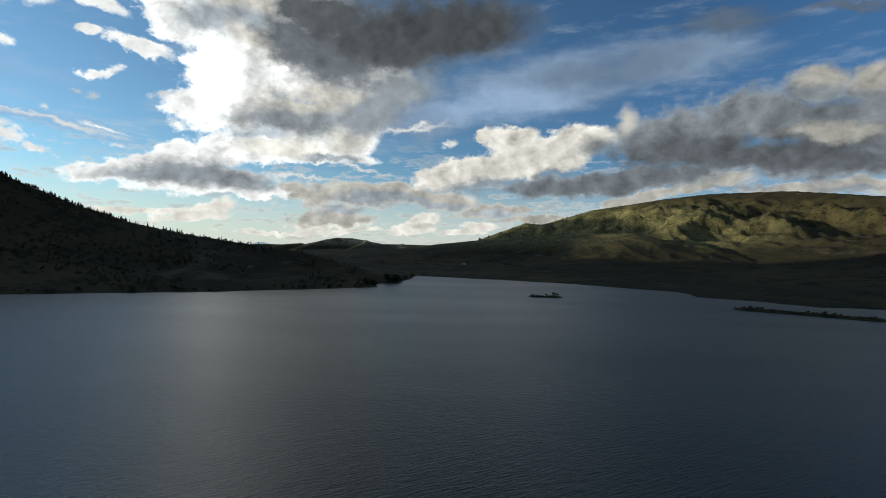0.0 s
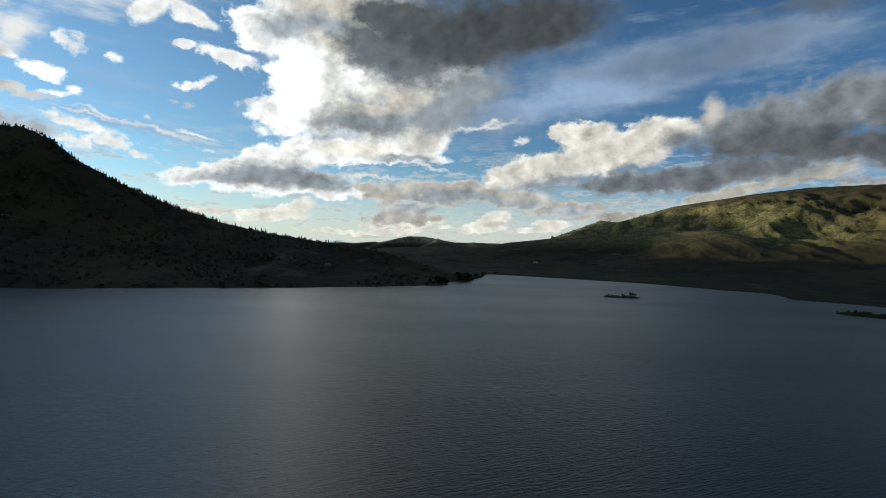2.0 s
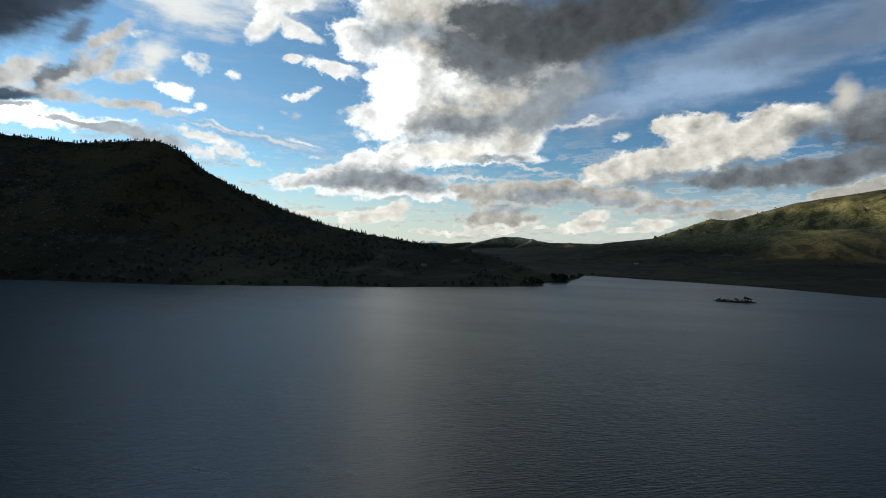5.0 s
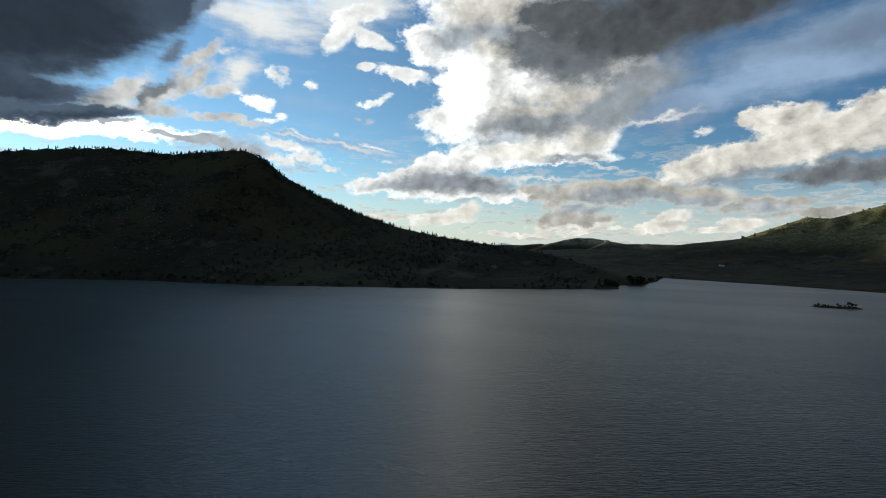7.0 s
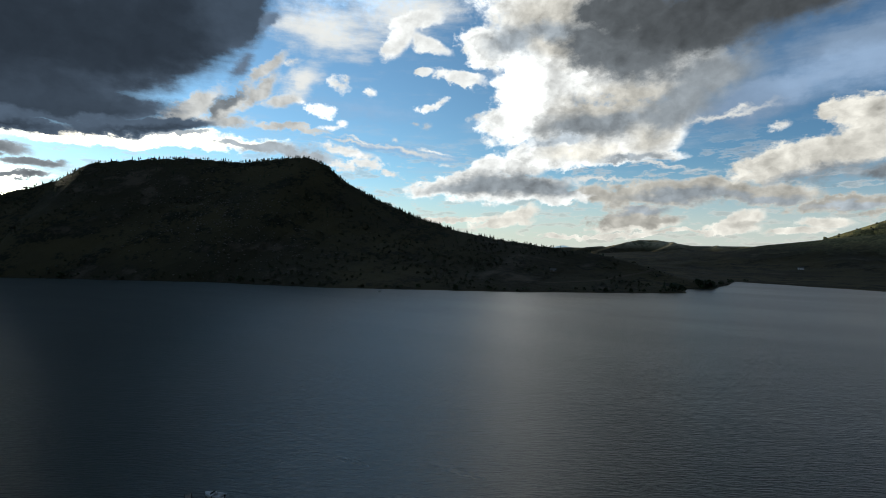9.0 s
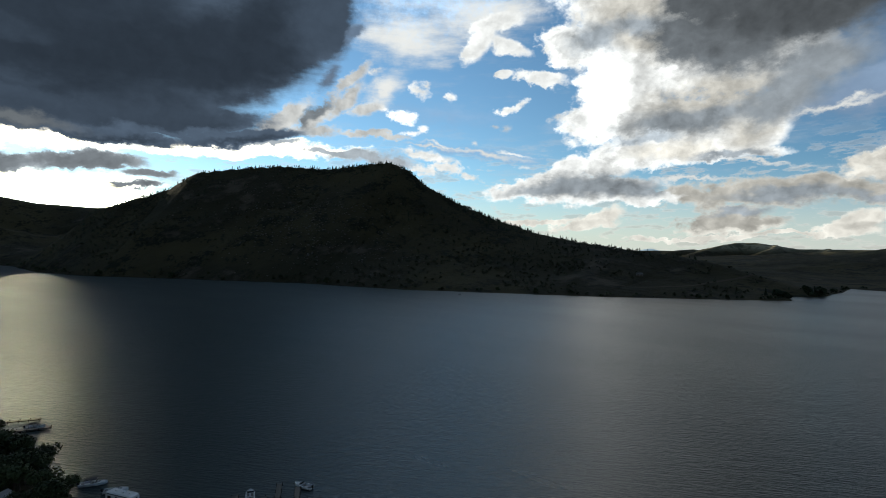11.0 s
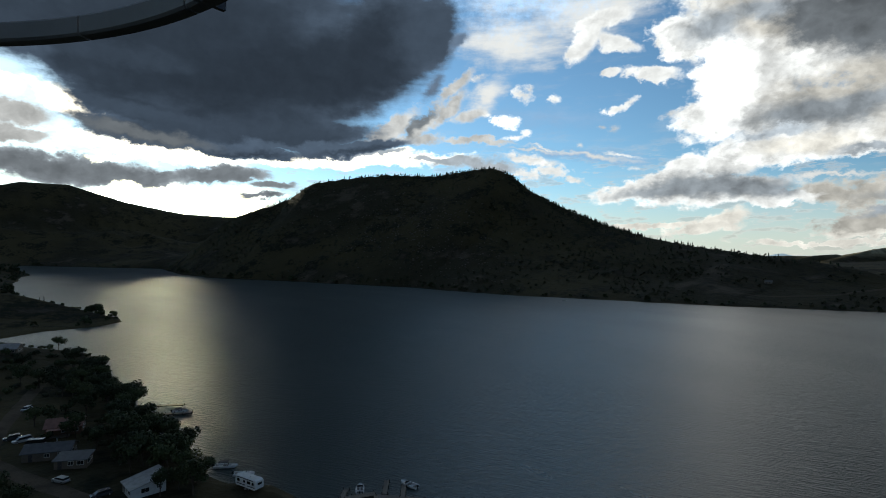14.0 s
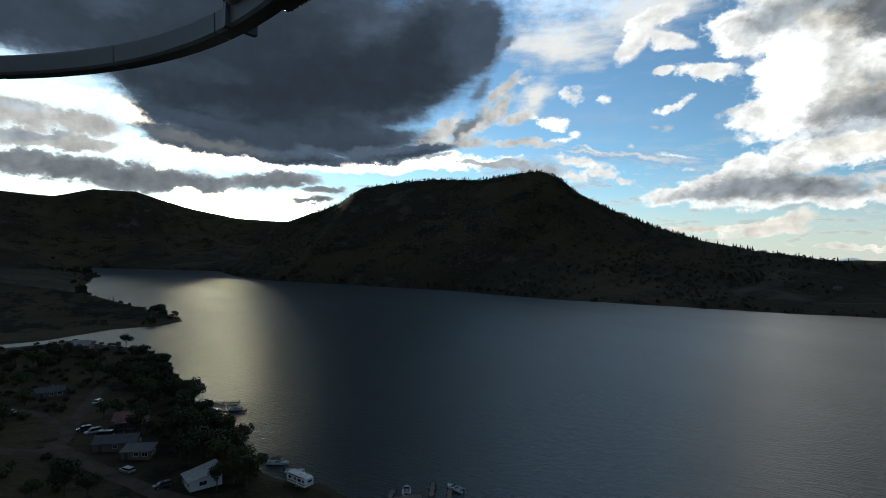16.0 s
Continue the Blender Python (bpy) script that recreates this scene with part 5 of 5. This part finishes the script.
# ---- dirt tracks through the settlement ----
def track(name, path, wide, label):
    pts = [Vector((x, y, 0)) for x, y in path]
    line = []
    for i in range(len(pts) - 1):
        p0, p1, p2, p3 = pts[max(i - 1, 0)], pts[i], pts[i + 1], pts[min(i + 2, len(pts) - 1)]
        n = max(3, int((p2 - p1).length / 2.5))
        for k in range(n + (i == len(pts) - 2)):
            t = k / n
            line.append(0.5 * (2 * p1 + (p2 - p0) * t + (2 * p0 - 5 * p1 + 4 * p2 - p3) * t * t + (3 * p1 - p0 - 3 * p2 + p3) * t ** 3))
    rows = []
    for i, p in enumerate(line):
        way = (line[min(i + 1, len(line) - 1)] - line[max(i - 1, 0)]).normalized()
        side = Vector((-way.y, way.x, 0))
        w = wide * (1 + 0.25 * noise.noise(p * 0.11))
        rows.append([p + side * w * f for f in (-0.5, -0.25, 0, 0.25, 0.5)])
    X, Y = np.array([[q.x for q in r] for r in rows]), np.array([[q.y for q in r] for r in rows])
    Z = land_height(X, Y) + np.array([-0.05, 0.12, 0.14, 0.12, -0.05])
    return tagged(new(name, grid_mesh(name, X, Y, Z, False, DIRT)), label, "road", kind="structure")


track("road", ((-260, -75), (-215, -48), (-196, -30), (-187, -19), (-192, -13), (-212, -11), (-229, -9), (-249, -6), (-275, -2)), 5.0, "pale dirt road through the settlement")
track("road", ((-194, -16), (-183, -11), (-172, -6), (-155, 3), (-139, 12), (-122, 24)), 5.5, "pale dirt road down to the boat landing")
track("road", ((-262, -52), (-246, -38), (-235, -25), (-218, -17), (-203, -12)), 3.6, "narrow dirt track looping behind the cabins")
track("road", ((-330, 690), (-271, 735), (-226, 786), (-192, 867), (-165, 930), (-150, 1040)), 6.0, "pale dirt track along the foot of the mountain")
track("road", ((700, 700), (520, 860), (380, 1010), (160, 1160), (0, 1260), (-150, 1330)), 6.0, "gravel road along the far shore")

# ---- the settlement ----
h = house("white cottage with a sloping pale metal roof", 6.6, 7.6, 2.2, 1.8, WHITE_WALL, PALE_ROOF, shed=True)
h.matrix_basis = stand(-143, 19.5, 8)
h = house("brown cabin with a red-brown roof and porch", 9.5, 7.0, 2.6, 1.8, BROWN_WALL, RED_ROOF, porch=True)
h.matrix_basis = stand(-203, 5.5, 78)
h = house("long tan cabin with a grey metal roof", 11.0, 6.5, 2.5, 1.3, TAN_WALL, GREY_ROOF)
h.matrix_basis = stand(-181, 1.5, 72)
h = house("low tan shed with a sloping grey roof", 7.5, 4.5, 2.2, 0.8, TAN_WALL, GREY_ROOF, shed=True, category="shed", name="shed")
h.matrix_basis = stand(-170, 6.5, 66)
h = house("pale cottage with a light roof on the headland", 10.0, 7.0, 2.6, 2.0, TAN_WALL, PALE_ROOF)
h.matrix_basis = stand(-343, -15, 70)
h = house("grey-roofed shed at the road's end", 9.0, 5.5, 2.4, 1.3, TAN_WALL, GREY_ROOF, category="shed", name="shed")
h.matrix_basis = stand(-255, -21, 100)
h = house("small brown cabin among the trees", 6.5, 5.0, 2.4, 1.5, BROWN_WALL, GREY_ROOF)
h.matrix_basis = stand(-346, -43, 60)
h = house("small brown cabin beside the loop track", 6.5, 5.0, 2.4, 1.5, BROWN_WALL, RED_ROOF)
h.matrix_basis = stand(-240, -44, 90)
h = house("white farmhouse alone on the far plain", 11.0, 8.0, 3.5, 2.5, WHITE_WALL, GREY_ROOF)
h.matrix_basis = stand(59, 1474, 10)
h = house("tan house on the mountain's lower slope", 9.0, 7.0, 2.8, 2.0, TAN_WALL, GREY_ROOF)
h.matrix_basis = stand(-297, 800, 30)
h = house("pale lakeside house on the wooded point", 10.0, 7.0, 3.0, 2.2, TAN_WALL, GREY_ROOF)
h.matrix_basis = stand(-93, 900, -10)

trailer().matrix_basis = stand(-130.5, 40.5, 22)
van = car("white van parked between the cabins", CAR_WHITE, 2.05, 4.9, (0.02, 0.98))
van.matrix_basis = stand(-193, -2, 70)
sedan = car("silver car parked beside the dirt road", CAR_SILVER)
sedan.matrix_basis = stand(-160, 3.5, 35)
car("dark car parked beside the white cottage", CAR_DARK).matrix_basis = stand(-146, 11, 100)
car("white pickup-sized car near the brown cabin", CAR_WHITE, 1.7, 5.0).matrix_basis = stand(-199, -5, 110)
car("dark car in the yard by the brown cabin", CAR_DARK, 1.6).matrix_basis = stand(-203, -7.5, 95)
car("silver car near the end of the road", CAR_SILVER).matrix_basis = stand(-236, -5, 150)
car("white car parked on the loop track", CAR_WHITE).matrix_basis = stand(-235, -31, 80)

dock((-225, 27), (-217.5, 42.5), 1.7)
dock((-212, 26), (-205.5, 43), 1.7)
dock((-196, 27), (-191.5, 36), 1.6)
dock((-116, 46), (-111, 65), 2.0)
dock((-113.5, 57), (-117.5, 60.5), 1.3)
dock((-110, 64), (-101, 73), 2.0)
dock((-109.5, 66.7), (-115.5, 71), 1.2)
dock((-105.5, 69.3), (-110.5, 73), 1.2)
boat("white motorboat with dark canopy moored off the trees", 6.2, True).matrix_basis = pose(-149.5, 40.0, 0, 0, 0, 60)
boat("open grey-white skiff drawn in beside the trailer", 5.4).matrix_basis = pose(-141.5, 42.5, 0, 0, 0, 60)
boat("white motorboat tied to the long dock", 5.2, True).matrix_basis = pose(-209.6, 39.6, 0, 0, 0, 68)
boat("white skiff tied to the short dock", 4.6).matrix_basis = pose(-188.5, 33.5, 0, 0, 0, 75)
boat("white open boat at the finger dock", 5.0).matrix_basis = pose(-115.6, 63.2, 0, 0, 0, 150)
boat("white runabout with dark interior at the finger dock", 5.4).matrix_basis = pose(-110.6, 74.6, 0, 0, 0, 195)
boat("small dark fishing boat out on the lake", 5.0).matrix_basis = pose(-432, 528, 0, 0, 0, 20)

# ---- plants ----
KINDS = [broadleaf(1, 8.5, 5.4, LEAF_A, "dark green cottonwood at the water's edge"), broadleaf(2, 7.0, 5.0, LEAF_B, "olive green willow near the shore"),
         broadleaf(3, 10.0, 6.4, LEAF_A, "tall dark cottonwood among the cabins", count=760), fir(4, 9.5, "dark pointed fir on the shore"), fir(5, 7.0, "small dark fir on the shore")]
SHRUBS = [shrub(6, 2.6, 3.2, LEAF_B, "dark rounded shrub on dry ground"), shrub(7, 1.8, 2.6, SAGE, "grey-green sage shrub on dry ground"), shrub(8, 3.4, 3.6, LEAF_A, "tall leafy shoreline shrub")]
BUILT = ((-144, 18.5, 7), (-203, 5.5, 8), (-181, 1.5, 8), (-170, 6.5, 6), (-343, -15, 9), (-255, -21, 7), (-346, -43, 6), (-240, -44, 6), (-132, 38, 9), (-150, 34, 5), (-193, -2, 4), (-160, 3.5, 4),
         (-146, 11, 4), (-201, -6, 5), (-236, -5, 4), (-235, -31, 4))
TRACKS = ((-215, -48, 6), (-196, -30, 6), (-187, -19, 7), (-192, -13, 7), (-202, -11, 6), (-212, -11, 6), (-221, -10, 6), (-229, -9, 6), (-249, -6, 6), (-239, -7, 6), (-260, -4, 6),
          (-172, -6, 6), (-164, -2, 6), (-155, 3, 6), (-147, 7, 6), (-139, 12, 6), (-180, -9, 6), (-130, 18, 6), (-235, -25, 5), (-226, -20, 5), (-246, -38, 5))
rng = random.Random(77)
planted = []


def plant(kind, x, y, size, gap):
    """Copies a plant to x, y unless something stands there."""
    if any(math.hypot(x - a, y - b) < r for a, b, r in BUILT + TRACKS) or any(math.hypot(x - a, y - b) < gap for a, b in planted[-260:]):
        return False
    planted.append((x, y))
    z = ground_at(x, y)
    if z < 0.15:
        planted.pop()
        return False
    m = pose(x, y, z - 0.1, 0, 0, rng.uniform(0, 360)) @ Matrix.Diagonal((size * rng.uniform(0.9, 1.15), size * rng.uniform(0.9, 1.15), size, 1))
    c = copy_thing(kind, m)
    c.matrix_basis = m
    return True


# the belt of trees along the settlement's shore
for k in range(230):
    f = rng.random()
    x = -305 + 172 * f
    edge = float(np.interp(x, [-305, -250, -218, -196, -172, -157, -147, -133], [21, 21, 26, 25, 31, 32, 33, 36]))
    y = edge - abs(rng.gauss(0, 9)) + 1
    plant(rng.choice((KINDS[0], KINDS[0], KINDS[1], KINDS[2], SHRUBS[2])), x, y, rng.uniform(0.7, 1.1) * (0.8 if x < -270 else 1.0), 2.6)
plant(KINDS[1], -180.5, 30.5, 1.15, 0.5)
for x, y, s in ((-177, 30, 0.95), (-183, 27, 1.0), (-158, 28, 0.9), (-150, 24, 0.8)):
    plant(KINDS[0], x, y, s, 0.5)
# scattered round the cabins and over the headland
for k in range(420):
    x, y = rng.uniform(-350, -135), rng.uniform(-85, 15)
    plant(rng.choice((KINDS[1], KINDS[2], SHRUBS[0], SHRUBS[1], SHRUBS[1], SHRUBS[2])), x, y, rng.uniform(0.6, 1.05), 3.6)
for k in range(110):
    x, y = rng.uniform(-385, -255), rng.uniform(-60, 24)
    plant(rng.choice(SHRUBS), x, y, rng.uniform(0.6, 1.1), 2.5)
# the wooded point across the bay
for k in range(46):
    f = rng.random() ** 1.3
    x, y = -506 - 330 * f + rng.uniform(-4, 4), 44 - 62 * f + rng.uniform(-7, 5)
    plant(rng.choice((KINDS[3], KINDS[4], SHRUBS[2], SHRUBS[0])), x, y, rng.uniform(0.55, 1.0), 4)
for x, y, s in ((-538, 36, 0.95), (-543, 35, 1.05), (-548, 33, 0.9), (-534, 37, 0.8), (-508, 45, 0.7), (-503, 45, 0.6), (-512, 44, 0.7)):
    plant(KINDS[0], x, y, s, 0.3)
# islands
for grid, n, tall in ((isle_a, 24, 0.9), (isle_b, 46, 0.8)):
    X, Y, Z = (g.ravel() for g in grid)
    spots = [i for i in range(len(X)) if Z[i] > 0.6]
    for i in rng.sample(spots, min(n, len(spots))):
        m = pose(X[i], Y[i], Z[i] - 0.1, 0, 0, rng.uniform(0, 360)) @ Matrix.Scale(rng.uniform(0.5, 1.0) * tall, 4)
        copy_thing(rng.choice(SHRUBS), m).matrix_basis = m
for x, y, s in ((146, 678, 0.75), (149, 678, 0.6), (152, 679, 0.5), (136, 677, 0.5), (340, 570, 0.55), (345, 566, 0.5), (349, 563, 0.5), (380, 536, 0.5), (391, 527, 0.6), (396, 523, 0.4)):
    m = pose(x, y, 0.5, 0, 0, s * 300) @ Matrix.Scale(s, 4)
    copy_thing(KINDS[0], m).matrix_basis = m
for k in KINDS + SHRUBS:
    home = {KINDS[0]: (-262, 12), KINDS[1]: (-266, 2), KINDS[2]: (-277, -8), KINDS[3]: (-700, -2), KINDS[4]: (-720, -6), SHRUBS[0]: (-330, 2), SHRUBS[1]: (-318, -30), SHRUBS[2]: (-312, 8)}[k]
    k.matrix_basis = stand(*home, 30, -0.1)

# ---- woods and scrub on the hills ----
npr = np.random.default_rng(5)


def along(spine, n, spread, lo=0.0, hi=1.0):
    """Places near a ridge line, between two shares of its length."""
    p = np.array(spine, float)[:, :2]
    cum = np.concatenate([[0], np.cumsum(np.hypot(*np.diff(p, axis=0).T))])
    d = npr.uniform(lo, hi, n) * cum[-1]
    return np.interp(d, cum, p[:, 0]) + npr.normal(0, spread, n), np.interp(d, cum, p[:, 1]) + npr.normal(0, spread, n)


def on_land(x, y, least=1.0):
    z = land_height(x, y)
    keep = z > least
    return x[keep], y[keep], z[keep]


x1, y1 = along(MOUNTAIN, 900, 16, 0.0, 0.72)
x2, y2 = along(MOUNTAIN, 900, 75, 0.0, 0.8)
x3, y3 = along(MOUNTAIN, 120, 14, 0.6, 0.95)
x, y, z = on_land(np.concatenate([x1, x2, x3]), np.concatenate([y1, y2, y3]), 30)
forest = scatter_mesh("forest", np.column_stack([x, y, z - 0.3, npr.uniform(3.0, 9.0, len(x)) * npr.uniform(0.7, 1.1, len(x))]), FIRS, NEEDLES, 1)
tagged(forest, "dark firs scattered along the mountain's crest", "forest", kind="stuff")
x, y = npr.uniform(-1500, -150, 9000), npr.uniform(250, 1000, 9000)
patch = fbm(x, y, 90, 3, 81) + 0.3 * npr.normal(0, 0.3, len(x))
keep = (shore_distance(x, y) > 4) & (patch > 0.02)
x, y, z = on_land(x[keep], y[keep])
bushes = scatter_mesh("scrub", np.column_stack([x, y, z - 0.2, npr.uniform(1.2, 4.5, len(x))]), BUSHES, SAGE, 2)
tagged(bushes, "dark scrub in patches on the mountain side", "scrub", kind="stuff")
# trees and bushes along the far waterline
line = []
for (ax, ay), (bx, by) in zip(SHORE[:27], SHORE[1:28]):
    n = int(math.hypot(bx - ax, by - ay) / 5)
    for k in range(n):
        f = npr.random()
        line.append((ax + f * (bx - ax) + npr.normal(0, 9), ay + f * (by - ay) + npr.normal(0, 9)))
line = np.array(line)
x, y, z = on_land(line[:, 0], line[:, 1], 0.4)
shore_wood = scatter_mesh("shore_scrub", np.column_stack([x, y, z - 0.2, npr.uniform(1.5, 5.0, len(x)) * (1 + (npr.random(len(x)) > 0.93))]), BUSHES, LEAF_A, 3)
tagged(shore_wood, "dark bushes and small trees along the far waterline", "scrub", kind="stuff")
x, y = np.concatenate([npr.normal(-78, 14, 50), npr.normal(-112, 9, 26), npr.normal(-1400, 25, 60)]), np.concatenate([npr.normal(905, 22, 50), npr.normal(815, 14, 26), npr.normal(-60, 28, 60)])
x, y, z = on_land(x, y, 0.4)
grove = scatter_mesh("grove", np.column_stack([x, y, z - 0.2, npr.uniform(4, 10, len(x))]), BUSHES + FIRS, LEAF_A, 4)
tagged(grove, "dark trees crowding the points of land", "trees", kind="stuff")
x, y = along(EAST, 1400, 330)
x, y, z = on_land(x, y, 60)
keep = fbm(x, y, 160, 3, 91) > 0.05
high_wood = scatter_mesh("hill_scrub", np.column_stack([x, y, z - 0.3, npr.uniform(3, 8, len(x))])[keep], BUSHES, SAGE, 5)
tagged(high_wood, "patches of scrub on the sunlit hills", "scrub", kind="stuff")
# boulders and scree under the crags
x, y = npr.normal(-900, 150, 900), npr.normal(610, 70, 900)
keep = shore_distance(x, y) > 5
x, y, z = on_land(x[keep], y[keep])
bm = bmesh.new()
bmesh.ops.create_icosphere(bm, subdivisions=1, radius=0.5)
rock_v = np.array([v.co * (1 + 0.35 * noise.noise(v.co * 3)) for v in bm.verts]) * (1, 1, 0.7)
rock_f = [tuple(v.index for v in q.verts) for q in bm.faces]
bm.free()
scree = scatter_mesh("scree", np.column_stack([x, y, z, npr.uniform(1.0, 5.0, len(x))]), [(rock_v, rock_f)], ROCK, 6)
tagged(scree, "grey-brown boulders strewn below the crags", "rocks", kind="stuff")

# ---- the aircraft's propeller guard over the lens ----
RING = Vector((-0.0928, -0.1413, 60.0))
guard = thing("propeller_guard", "grey plastic propeller guard ring with white clip", "propeller guard")
guard.matrix_basis = Matrix.Translation(RING)


def lathe(profile, a0, a1, n):
    """Turns a closed profile of (radius, height) about the ring's axis between two angles in degrees."""
    secs = [[(r * math.cos(t), r * math.sin(t), z) for r, z in profile] for t in (radians(a0 + (a1 - a0) * k / n) for k in range(n + 1))]
    return loft(secs, cap=True)


shell = [(0.1788, 0.0610), (0.1780, 0.0600), (0.1742, 0.0601), (0.1735, 0.0609), (0.1733, 0.0660), (0.1738, 0.0667), (0.1746, 0.0664), (0.1750, 0.0616), (0.1782, 0.0616)]
for k in range(22):
    a0 = 12.0 + 360 / 22 * k
    part("ring_section", lathe(shell, a0 + 0.14, a0 + 360 / 22 - 0.14, 10), GUARD, guard)
clip = part("clip", boxed((0.176, 0, 0.0745), (0.013, 0.017, 0.019), bevel=0.002), GUARD_WHITE, guard, "white plastic clip", place=Euler((0, 0, radians(104.5))).to_matrix().to_4x4())
part("tongue", boxed((0.180, -0.011, 0.0635), (0.005, 0.012, 0.0025), bevel=0.0008), GUARD, clip)
part("rib", boxed((0.1765, 0.010, 0.0645), (0.009, 0.0016, 0.009)), GUARD, clip)
